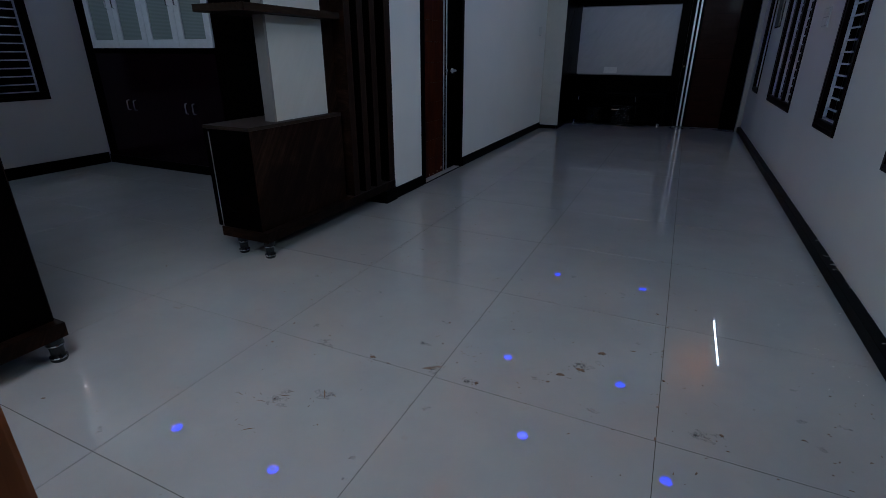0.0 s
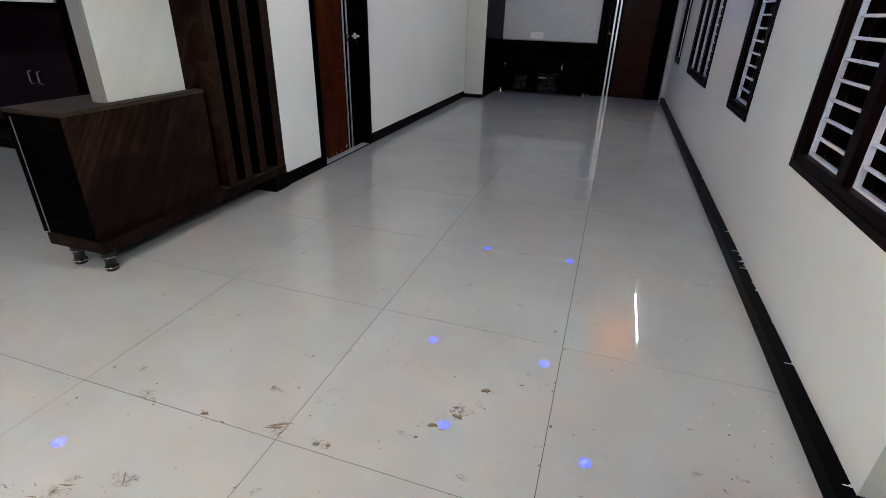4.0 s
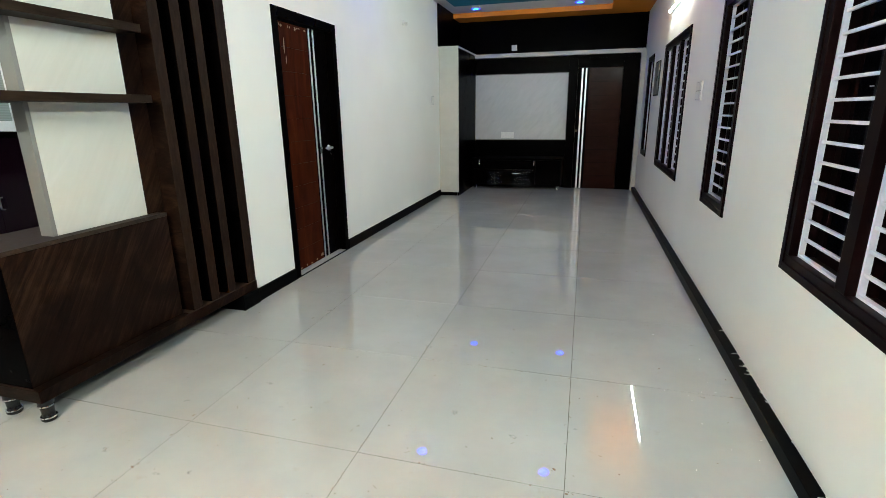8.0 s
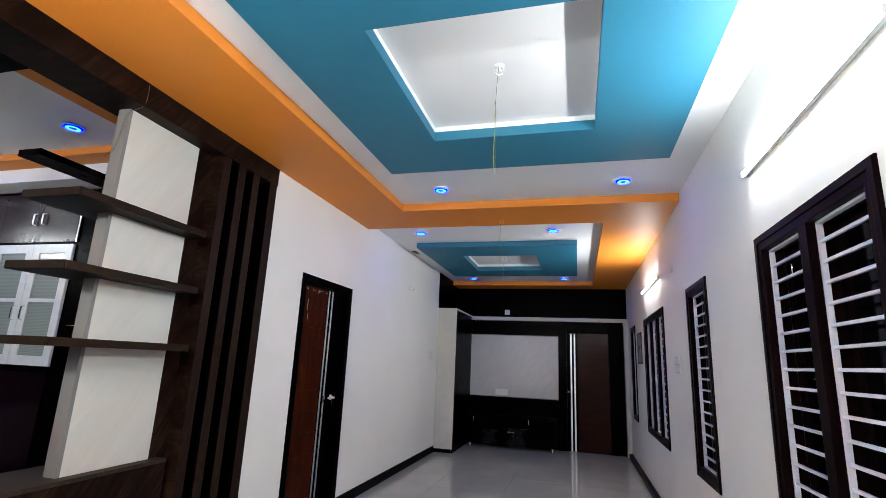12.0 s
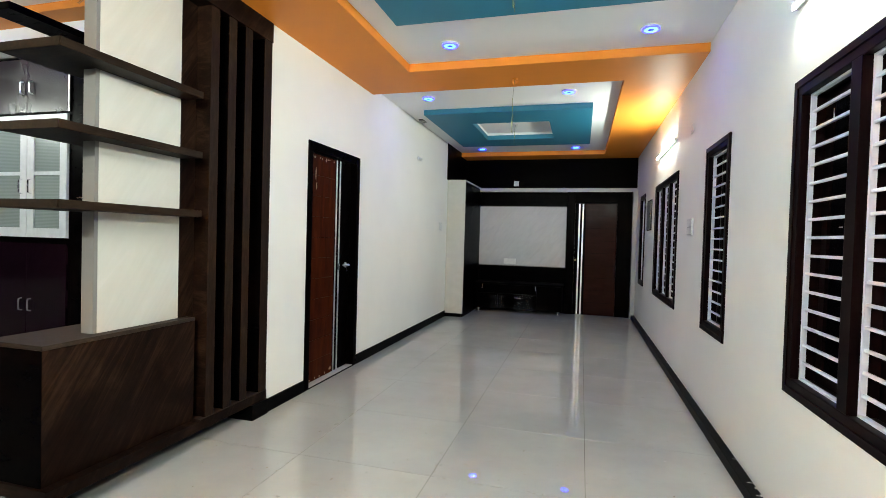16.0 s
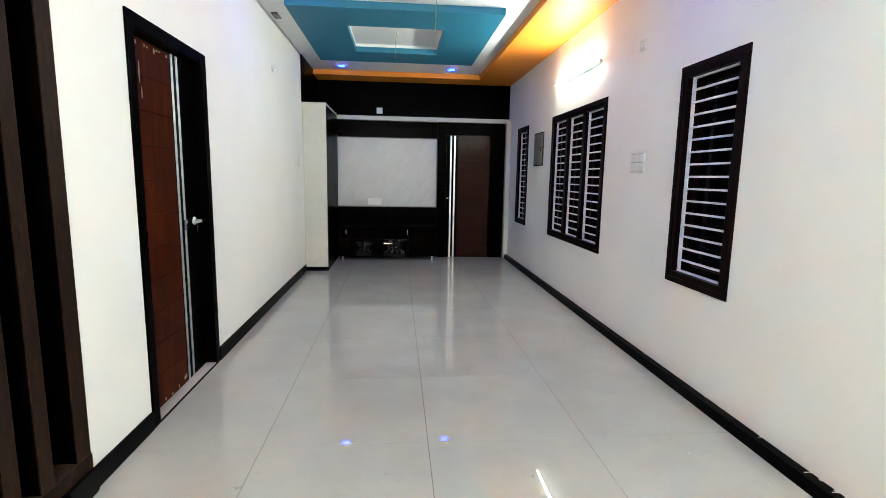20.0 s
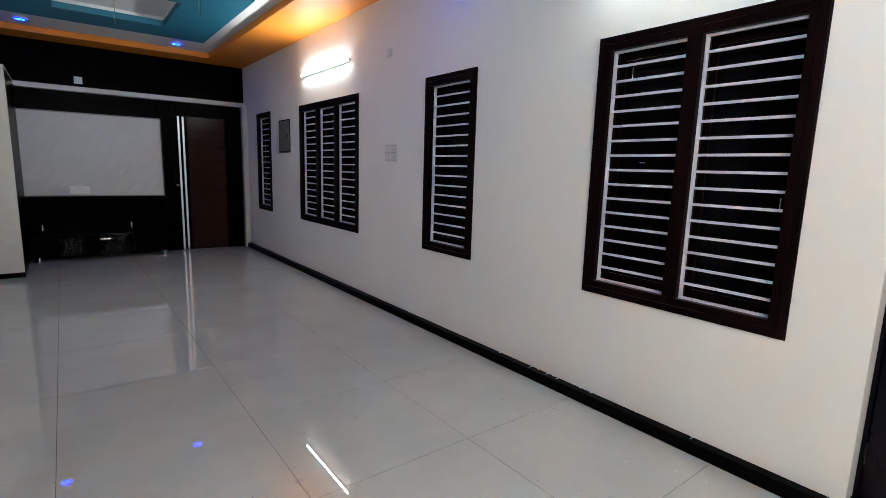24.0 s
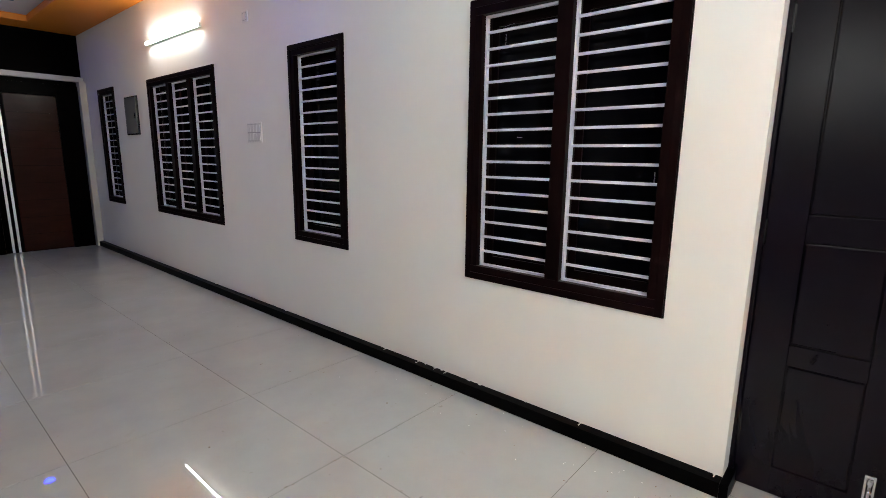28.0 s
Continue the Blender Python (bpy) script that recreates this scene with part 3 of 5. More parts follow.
# ---- windows ----
def window(name, w, cols, label, x=0.0, face=-1, bars=15):
    """A timber-framed window with a white steel grille in the wall plane x; face: -1 towards -x."""
    y0, y1, z0, z1 = w
    d = -face
    th = thing(name, (x, (y0 + y1) / 2, z0), label, "window", kind="structure")
    fw = 0.072
    xa, xb = x + face * 0.008, x + d * 0.085
    part("window_sill", box(xa, xb, y0, y1, z0, z0 + fw, 0.004), FRAME_WOOD, th, "dark varnished timber sill")
    part("frame_head", box(xa, xb, y0, y1, z1 - fw, z1, 0.004), FRAME_WOOD, th, "dark varnished timber head")
    for a in (y0, y1 - fw):
        part("frame_jamb", box(xa, xb, a, a + fw, z0 + fw, z1 - fw, 0.004), FRAME_WOOD, th, "dark varnished timber jamb")
    xo = x + face * 0.014
    for u0, u1, v0, v1 in ((y0 + 0.004, y0 + 0.036, z0 + 0.004, z1 - 0.004), (y1 - 0.036, y1 - 0.004, z0 + 0.004, z1 - 0.004),
                           (y0 + 0.036, y1 - 0.036, z0 + 0.004, z0 + 0.036), (y0 + 0.036, y1 - 0.036, z1 - 0.036, z1 - 0.004)):
        part("outer_bead", box(xo, xa + d * 0.002, u0, u1, v0, v1, 0.002), FRAME_WOOD, th)
    inner = (y1 - y0 - 2 * fw - (cols - 1) * 0.07) / cols
    for c in range(cols):
        a = y0 + fw + c * (inner + 0.07)
        b = a + inner
        if c:
            part("mullion", box(xa, xb, a - 0.07, a, z0 + fw, z1 - fw, 0.003), FRAME_WOOD, th)
        g0, g1 = x + d * 0.024, x + d * 0.044
        zz0, zz1 = z0 + fw, z1 - fw
        fr = bmesh.new()
        box(g0, g1, a, a + 0.009, zz0, zz1, bm=fr)
        box(g0, g1, b - 0.011, b, zz0, zz1, bm=fr)
        box(g0, g1, a + 0.009, b - 0.011, zz0, zz0 + 0.010, bm=fr)
        box(g0, g1, a + 0.009, b - 0.011, zz1 - 0.010, zz1, bm=fr)
        gr = part("grille_frame", fr, GRILLE, th, "white steel grille frame")
        step = (zz1 - zz0) / (bars + 1)
        bar = meshed("grille_bar", box(g0 + d * 0.004, g1 - d * 0.004, a + 0.008, b - 0.010, -0.0060, 0.0060, 0.002), GRILLE)
        for k in range(bars):
            ob = new("grille_bar", bar)
            ob.parent = gr
            ob.location = (0, 0, zz0 + (k + 1) * step)
        part("shutter_pane", box(x + d * 0.105, x + d * 0.111, a - 0.02, b + 0.02, zz0 - 0.02, zz1 + 0.02), SHUTTER, th, "dark tinted glass shutter")
        for u0, u1, v0, v1 in ((a - 0.02, a + 0.03, zz0 - 0.02, zz1 + 0.02), (b - 0.03, b + 0.02, zz0 - 0.02, zz1 + 0.02),
                               (a + 0.03, b - 0.03, zz0 - 0.02, zz0 + 0.04), (a + 0.03, b - 0.03, zz1 - 0.04, zz1 + 0.02)):
            part("shutter_rail", box(x + d * 0.092, x + d * 0.104, u0, u1, v0, v1), FRAME_WOOD, th)
    return th


window("window_1", W1, 1, "narrow dark timber window with white steel bars")
window("window_2", W2, 3, "three-light dark timber window with white steel bars")
window("window_3", W3, 1, "narrow dark timber window with white steel bars")
w4 = window("window_4", W4, 2, "two-light dark timber window with white steel bars")
for y, z, dy, dz in ((1.17, 1.83, 0.0, 0.055), (1.15, 1.895, 0.05, -0.006), (0.42, 1.20, 0.0, 0.05), (1.07, 1.37, 0.03, 0.0)):
    part("window_stay", rod((0.078, y - dy / 2, z - dz / 2), (0.078, y + dy / 2, z + dz / 2), 0.0028, seg=8), STEEL, w4, "small steel window stay")
window("window_5", DW, 3, "dark timber dining window with white steel bars", x=DX, face=1)


# ---- doors ----
def scrap(rg, x, y, z, w, h):
    """A torn flat scrap in the plane x, with a ragged outline."""
    bm = bmesh.new()
    n = 9
    ring = []
    for k in range(n):
        t = 2 * math.pi * k / n
        q = rg.uniform(0.55, 1.15)
        ring.append((y + math.cos(t) * q * w / 2, z + math.sin(t) * q * h / 2))
    lo = [bm.verts.new((x, *p)) for p in ring]
    hi = [bm.verts.new((x + 0.0008, *p)) for p in ring]
    bm.faces.new(hi)
    for k in range(n):
        bm.faces.new((lo[k], lo[(k + 1) % n], hi[(k + 1) % n], hi[k]))
    return bm


def left_door():
    y0, y1, _, z1 = LD
    th = thing("door_1", (XL - 0.05, (y0 + y1) / 2, 0), "red-brown flush door with two steel strips in a black frame", "door", kind="structure")
    for n, a, b, lo in (("frame_jamb", y0, y0 + 0.068, 0.001), ("frame_jamb", y1 - 0.068, y1, 0.001), ("frame_head", y0 + 0.068, y1 - 0.068, z1 - 0.067)):
        part(n, box(XL - 0.16, XL + 0.010, a, b, lo, z1, 0.004), LAMINATE_DARK, th, "near-black door frame")
    x = XL - 0.055
    a, b = y0 + 0.072, y1 - 0.072
    s1, s2 = 2.925, 2.99
    leaf = part("door_leaf", box(x - 0.035, x, a, b, 0.018, z1 - 0.072, 0.002), LAMINATE_DARK, th)
    n = 11
    for k in range(n):
        lo = 0.02 + k * (z1 - 0.10) / n
        sub("panel", box(x - 0.001, x + 0.005, a + 0.006, s1 - 0.03, lo + 0.0012, lo + (z1 - 0.10) / n - 0.0012, 0.001), BROWN_LEAF, leaf, "red-brown veneer panel")
    for s in (s1, s2):
        sub("steel_strip", box(x - 0.001, x + 0.007, s - 0.0075, s + 0.0075, 0.02, z1 - 0.075, 0.001), STRIP, leaf, "bright steel strip")
    rg = random.Random(5)
    for k in range(12):
        yy = a + 0.02 + rg.random() * (s1 - a - 0.05)
        w, h = rg.uniform(0.008, 0.03), rg.uniform(0.010, 0.035)
        sub("tape_scrap", scrap(rg, x + 0.0054, yy, z1 - 0.092 - h * 0.6, w, h), TAPE, leaf, "torn scrap of masking tape")
    for yy, zz, w, h in ((a + 0.14, 1.80, 0.016, 0.12), (a + 0.155, 1.70, 0.012, 0.08), (a + 0.045, 1.47, 0.022, 0.035), (a + 0.02, 0.05, 0.03, 0.03), (s1 - 0.06, 0.06, 0.05, 0.03),
                         (a + 0.10, 0.035, 0.03, 0.022), (a + 0.19, 0.040, 0.02, 0.026), (a + 0.27, 0.036, 0.035, 0.020), (a + 0.36, 0.042, 0.018, 0.030)):
        sub("tape_scrap", scrap(rg, x + 0.0054, yy, zz, w, h), TAPE, leaf, "torn scrap of masking tape")
    lock = bmesh.new()
    turned([(0.026, 0), (0.026, 0.006), (0.020, 0.010), (0.011, 0.012), (0.011, 0.040)], (x, 3.13, 1.0), "X", bm=lock)
    rod((x + 0.040, 3.13, 1.0), (x + 0.042, 3.015, 1.002), 0.011, 0.009, 12, lock)
    sub("lever_handle", lock, STRIP, leaf, "chrome lever handle", True)
    sub("key", box(x + 0.01, x + 0.013, 3.145, 3.160, 0.93, 0.985, 0.001), STEEL, leaf, "steel key in the lock")
    bolt = bmesh.new()
    box(x + 0.006, x + 0.022, s2 - 0.030, s2 - 0.008, 0.96, 1.02, 0.003, bolt)
    sub("latch", bolt, STEEL, leaf, "small steel latch")
    part("threshold", box(XL - 0.16, XL + 0.004, y0 + 0.068, y1 - 0.068, 0.001, 0.014, 0.002), THRESHOLD, th, "grey stone threshold")
    part("threshold_edge", box(XL + 0.0045, XL + 0.011, y0 + 0.004, y1 - 0.004, 0.0008, 0.010, 0.001), SKIRT, th, "black edge below the threshold")
    return th


left_door()


def black_door():
    y0, y1, _, z1 = BD
    th = thing("door_2", (0.12, (y0 + y1) / 2, 0), "blackish double-leaf panelled side door with steel bolts", "door", kind="structure")
    for n, a, b, lo in (("frame_jamb", y0, y0 + 0.05, 0.001), ("frame_jamb", y1 - 0.016, y1, 0.001), ("frame_head", y0 + 0.05, y1 - 0.016, z1 - 0.029)):
        part(n, box(0.092, 0.19, a + 0.0005, b - 0.0005, lo, z1 - 0.0005, 0.004), BLACK_DOOR, th)
    x = 0.108
    mid = -0.430
    for a, b, sa, sb in ((mid + 0.002, y1 - 0.018, 0.098, 0.120), (y0 + 0.052, mid - 0.002, 0.110, 0.068)):
        leaf = part("door_leaf", box(x + 0.018, x + 0.04, a, b, 0.004, z1 - 0.034, 0.002), BLACK_DOOR, th)
        rails = [(0.004, 0.115), (0.53, 0.61), (0.995, 1.09), (1.86, z1 - 0.034)]
        for u0, u1 in ((a, a + sa), (b - sb, b)):
            sub("stile", box(x, x + 0.020, u0, u1, 0.004, z1 - 0.034, 0.0025), BLACK_DOOR, leaf)
        for lo, hi in rails:
            sub("rail", box(x + 0.0006, x + 0.020, a + sa + 0.0004, b - sb - 0.0004, lo, hi, 0.0025), BLACK_DOOR, leaf)
        for (_, lo), (hi, _) in zip(rails, rails[1:]):
            sub("panel", box(x + 0.0035, x + 0.022, a + sa + 0.005, b - sb - 0.005, lo + 0.005, hi - 0.005, 0.005), BLACK_DOOR, leaf)
    part("weather_strip", box(x - 0.004, x - 0.0005, mid - 0.011, mid + 0.013, 0.02, 1.775, 0.0015), BLACK_DOOR, th, "black meeting strip between the leaves")
    for y, lo, hi in ((-0.362, 1.795, 1.955), (-0.473, 1.795, 1.955), (-0.383, 0.035, 0.21), (-0.486, 0.035, 0.21)):
        up = lo > 1
        rails2 = bmesh.new()
        for u in (-0.0155, 0.0085):
            box(x - 0.004, x - 0.0002, y + u, y + u + 0.007, lo, hi, 0.001, rails2)
        for zz in (lo + 0.006, hi - 0.006):
            box(x - 0.0045, x - 0.0002, y - 0.0085, y + 0.0085, zz - 0.006, zz + 0.006, 0.001, rails2)
        b = part("tower_bolt", rails2, CHROME, th, "chrome tower bolt")
        a0, a1 = (lo + 0.02, hi + 0.016) if up else (lo - 0.02, hi - 0.02)
        sub("bolt_rod", rod((x - 0.010, y, max(a0, 0.008)), (x - 0.010, y, a1), 0.0055, seg=12), CHROME, b, "", True)
        for f in (0.12, 0.50, 0.88):
            zz = lo + (hi - lo) * f
            strap = rod((x - 0.0095, y, zz - 0.008), (x - 0.0095, y, zz + 0.008), 0.0095, seg=14)
            sub("guide_strap", strap, CHROME, b, "", True)
        kz = lo + 0.05 if up else hi - 0.05
        sub("bolt_knob", turned([(0.004, 0.0), (0.004, -0.012), (0.0075, -0.014), (0.0075, -0.020), (0.004, -0.023)], (x - 0.012, y, kz), "X", 14), CHROME, b, "", True)
    ald = part("sliding_bolt", rod((x - 0.024, -0.340, 1.036), (x - 0.024, -0.640, 1.041), 0.0065, seg=14), CHROME, th, "long chrome sliding bolt", True)
    for y in (-0.386, -0.468, -0.618):
        plate = box(x - 0.004, x - 0.0002, y - 0.013, y + 0.013, 1.008, 1.070, 0.003)
        sub("bracket_plate", plate, CHROME, ald)
        sub("bracket_ring", rod((x - 0.022, y - 0.010, 1.038), (x - 0.022, y + 0.010, 1.038), 0.0165, seg=18), CHROME, ald, "", True)
        for dz in (-0.022, 0.022):
            sub("screw", turned([(0.0035, 0.0), (0.0035, -0.0015), (0.002, -0.0025)], (x - 0.004, y, 1.039 + dz), "X", 10), BLACK, ald)
    sub("end_knob", turned([(0.007, 0.0), (0.011, -0.004), (0.011, -0.014), (0.006, -0.018)], (x - 0.024, -0.336, 1.036), "Y", 14), CHROME, ald, "", True)
    hasp = oval_bar([(x - 0.034, -0.470, 1.042), (x - 0.040, -0.480, 1.010), (x - 0.040, -0.487, 0.980), (x - 0.039, -0.491, 0.952), (x - 0.036, -0.493, 0.930), (x - 0.034, -0.494, 0.922)],
                    [0.014, 0.022, 0.034, 0.044, 0.034, 0.012], 0.007, (0, 1, 0))
    hp = part("hasp", hasp, CHROME, th, "hanging chrome hasp", True)
    sub("slot", box(x - 0.0445, x - 0.0425, -0.494, -0.482, 0.945, 0.985, 0.002), BLACK, hp, "dark slot")
    pl = bmesh.new()
    box(x - 0.004, x - 0.0002, -0.398, -0.370, 1.135, 1.245, 0.003, pl)
    turned([(0.016, -0.0002), (0.016, -0.004), (0.013, -0.005)], (x, -0.384, 1.245), "X", 18, pl)
    turned([(0.016, -0.0002), (0.016, -0.004), (0.013, -0.005)], (x, -0.384, 1.135), "X", 18, pl)
    h = part("pull_plate", pl, CHROME, th, "chrome handle plate", True)
    sub("pull", oval_bar([(x - 0.004, -0.384, 1.222), (x - 0.024, -0.384, 1.206), (x - 0.030, -0.384, 1.175), (x - 0.024, -0.384, 1.145), (x - 0.004, -0.384, 1.130)],
                         [0.012, 0.014, 0.016, 0.014, 0.012], 0.008, (0, 1, 0)), CHROME, h, "", True)
    sub("keyhole", turned([(0.006, -0.004), (0.006, -0.0056), (0.003, -0.006)], (x - 0.001, -0.384, 1.243), "X", 12), BLACK, h, "dark screw hole")
    part("rose", turned([(0.012, -0.0002), (0.012, -0.004), (0.008, -0.006)], (x, -0.386, 1.098), "X", 16), CHROME, th, "small chrome rose", True)
    for z in (0.25, 1.02, 1.75):
        part("hinge", rod((x - 0.003, y1 - 0.018, z - 0.045), (x - 0.003, y1 - 0.018, z + 0.045), 0.006, seg=10), BLACK, th)
    return th


black_door()


def main_door():
    """The teak entrance door, swung wide open into the hall."""
    x0, x1, _, z1 = MD
    fr_t = thing("door_frame_entrance", ((x0 + x1) / 2, YS - 0.1, 0), "teak entrance door frame", "door frame", kind="structure")
    part("jamb", box(x0 + 0.0005, x0 + 0.07, YS - 0.19, YS + 0.012, 0.001, z1 - 0.0005, 0.004), TEAK, fr_t)
    part("jamb", box(x1 - 0.03, x1 - 0.0005, YS - 0.19, YS - 0.012, 0.001, z1 - 0.0005, 0.004), TEAK, fr_t)
    part("lintel", box(x0 + 0.07, x1 - 0.03, YS - 0.19, YS + 0.012, z1 - 0.07, z1 - 0.0005, 0.004), TEAK, fr_t)
    part("threshold", box(x0 + 0.07, x1 - 0.03, YS - 0.15, YS - 0.03, 0.001, 0.050, 0.004), TEAK, fr_t)
    th = thing("door_3", (-0.325, YS + 0.02, 0.06), "teak panelled main door standing wide open, with keys in its lock", "door", kind="structure")
    xf, xb = -0.345, -0.303
    ya, yb = YS + 0.005, -0.676
    lo, hi = 0.060, 2.05
    leaf = part("door_leaf", box(xf + 0.012, xb, ya, yb, lo, hi, 0.003), TEAK, th)
    for a, b in ((-0.775, yb), (-1.092, -1.012), (ya, ya + 0.09)):
        sub("stile", box(xf, xf + 0.016, a, b, lo, hi, 0.004), TEAK, leaf)
    for z0, z1b in ((lo, 0.145), (1.84, hi)):
        sub("rail", box(xf, xf + 0.016, -1.013, -0.774, z0, z1b, 0.004), TEAK_RAIL, leaf)
    sub("panel", box(xf + 0.004, xf + 0.018, -1.002, -0.785, 0.155, 1.830, 0.008), TEAK_PANEL, leaf, "tall lighter teak panel")
    rows = [(lo, 0.15), (0.365, 0.460), (0.665, 0.747), (0.942, 1.060), (1.268, 1.332), (1.545, 1.650), (1.84, hi)]
    for a, b in rows:
        sub("rail", box(xf, xf + 0.016, ya + 0.088, -1.091, a, b, 0.004), TEAK_RAIL, leaf)
    for (_, a), (b, _) in zip(rows, rows[1:]):
        sub("panel", box(xf + 0.007, xf + 0.018, ya + 0.098, -1.100, a + 0.010, b - 0.010, 0.010), TEAK_DARK, leaf, "raised teak panel")
    rg = random.Random(21)
    for k in range(26):
        yy, zz = rg.uniform(-1.45, -0.70), rg.uniform(0.25, 1.95)
        wf, hf = rg.uniform(0.0016, 0.004), rg.uniform(0.003, 0.013)
        off = xf - 0.0009 if (yy > -0.77 or -1.088 < yy < -1.016) else xf + 0.0031 if -0.99 < yy < -0.80 else None
        if off:
            sub("paint_fleck", scrap(rg, off, yy, zz, wf, hf), WHITE_PAINT_WOOD, leaf, "dried white paint fleck")
    y = -0.730
    shape = [(0.004, 1.165, 0.030), (0.006, 1.150, 0.034), (0.010, 1.13, 0.033), (0.020, 1.105, 0.030), (0.032, 1.075, 0.027), (0.043, 1.045, 0.024), (0.050, 1.018, 0.022),
             (0.050, 0.997, 0.021), (0.043, 0.982, 0.020), (0.032, 0.975, 0.019), (0.021, 0.979, 0.018), (0.015, 0.990, 0.017), (0.016, 1.000, 0.016)]
    bm = oval_bar([(xf - o - 0.002, y - 0.004 * (z - 1.0) * 10, z) for o, z, w in shape], [w for *_, w in shape], 0.010, (0, 1, 0))
    hd = part("pull_handle", bm, BRASS, th, "curved antique brass pull handle", True)
    sub("screw", turned([(0.005, 0), (0.005, 0.002), (0.003, 0.003)], (xf - 0.013, y - 0.006, 1.150), "X", 10), STEEL, hd)
    plate = turned([(0.028, -0.001), (0.028, 0.006), (0.024, 0.010), (0.0, 0.0101)], (xf - 0.010, y, 0.945), "X", 24)
    lockp = part("lock_rose", plate, BRASS_LIGHT, th, "round brass lock rose", True)
    sub("neck", box(xf - 0.007, xf, y - 0.016, y + 0.016, 0.955, 1.000, 0.003), BRASS, lockp)
    sub("cylinder", turned([(0.010, 0), (0.010, 0.006), (0.008, 0.007)], (xf - 0.016, y, 0.945), "X", 16), STEEL, lockp)
    key = part("key", box(xf - 0.050, xf - 0.014, y - 0.0015, y + 0.0015, 0.938, 0.952, 0.001), STEEL, th, "steel key with a red head")
    sub("key_head", box(xf - 0.058, xf - 0.046, y - 0.003, y + 0.003, 0.938, 0.952, 0.002), RED_PLASTIC, key)
    ring = bmesh.new()
    for k in range(14):
        a0, a1 = 2 * math.pi * k / 14, 2 * math.pi * (k + 1) / 14
        rod((xf - 0.056 + 0.010 * math.cos(a0), y, 0.922 + 0.014 * math.sin(a0)), (xf - 0.056 + 0.010 * math.cos(a1), y, 0.922 + 0.014 * math.sin(a1)), 0.001, seg=6, bm=ring)
    kr = part("key_ring", ring, STEEL, th)
    for k in range(4):
        kk = box(xf - 0.060 + 0.004 * k, xf - 0.058 + 0.004 * k, y - 0.006, y + 0.006, 0.880 - 0.006 * k, 0.912, 0.001)
        sub("hanging_key", kk, STRIP if k % 2 else BRASS, kr)
    for k in range(3):
        part("deadbolt", rod((-0.322, yb - 0.002, 0.932 + 0.024 * k), (-0.322, yb + 0.026, 0.932 + 0.024 * k), 0.007, seg=12), CHROME, th, "chrome deadbolt")
    for z in (0.3, 1.05, 1.8):
        part("hinge", rod((xb + 0.004, ya + 0.002, z - 0.05), (xb + 0.004, ya + 0.002, z + 0.05), 0.007, seg=10), BRASS, th)


main_door()


def far_door():
    th = thing("door_4", (-0.62, 7.80, 0), "glossy brown flush door with two steel strips in a black surround", "door", kind="structure")
    y = 7.79
    for n, a, b, lo in (("frame_jamb", -1.16, -1.02, 0.001), ("frame_jamb", -0.315, -0.075, 0.001), ("frame_head", -1.02, -0.315, 1.965)):
        part(n, box(a, b, y, YN, lo, 2.11, 0.004), LAMINATE_DARK, th, "near-black laminate surround")
    leaf = part("door_leaf", box(-1.018, -0.317, y + 0.012, y + 0.05, 0.006, 1.963, 0.002), LAMINATE_DARK, th)
    n = 9
    for k in range(n):
        lo = 0.01 + k * 1.95 / n
        sub("panel", box(-0.835, -0.322, y + 0.005, y + 0.014, lo + 0.0015, lo + 1.95 / n - 0.0015, 0.0015), FAR_LEAF, leaf, "glossy brown veneer panel")
    for s in (-0.945, -0.885):
        sub("steel_strip", box(s - 0.0125, s + 0.0125, y + 0.004, y + 0.014, 0.008, 1.955, 0.001), STRIP, leaf, "bright steel strip")
    sub("knob", turned([(0.020, 0), (0.020, -0.006), (0.010, -0.010), (0.010, -0.03), (0.022, -0.04), (0.018, -0.055)], (-0.995, y + 0.012, 0.97), "Y", 16), BRASS, leaf, "small dark brass knob", True)
    return th


far_door()

# ---- far end: television wall ----
solid("wall_cladding_upper", box(XL + 0.001, 0.0, 7.88, YN - 0.001, 2.2285, Z_ORANGE - 0.001), LAMINATE_DARK, "near-black laminate cladding above the ledge", "wall cladding")
solid("wall_cladding_side", box(XL + 0.001, XL + 0.014, 6.56, 7.879, 2.2425, Z_WHITE - 0.002), LAMINATE_DARK, "near-black laminate cladding on the side wall", "wall cladding")
solid("wall_cladding_back", box(-2.7365, -1.161, 7.88, YN - 0.001, 0.001, 2.1645), LAMINATE_DARK, "near-black laminate back panel of the television wall", "wall cladding")
solid("wall_cladding_over_door", box(-1.160, -0.075, 7.83, YN - 0.001, 2.112, 2.1645), LAMINATE_DARK, "near-black laminate above the far door", "wall cladding")


def side_box():
    th = thing("boxed_column", (-2.92, 7.2, 0), "white laminate boxed column beside the television wall", "column", kind="structure")
    part("front_panel", box(XL + 0.002, -2.735, 6.60, 6.62, 0.060, 2.2145, 0.002), PANEL_WHITE, th)
    part("side_panel", box(-2.755, -2.737, 6.621, 7.88, 0.0, 2.2145, 0.001), LAMINATE_DARK, th, "near-black side panel")
    part("top_panel", box(XL + 0.002, -2.735, 6.600, 7.879, 2.215, 2.242, 0.002), PANEL_WHITE, th)
    part("plinth", box(XL + 0.002, -2.765, 6.625, 6.64, 0.0, 0.0595), SKIRT, th)
    part("wall_return", box(XL + 0.002, XL + 0.014, 6.641, 7.88, 0.0, 2.2145), LAMINATE_DARK, th)


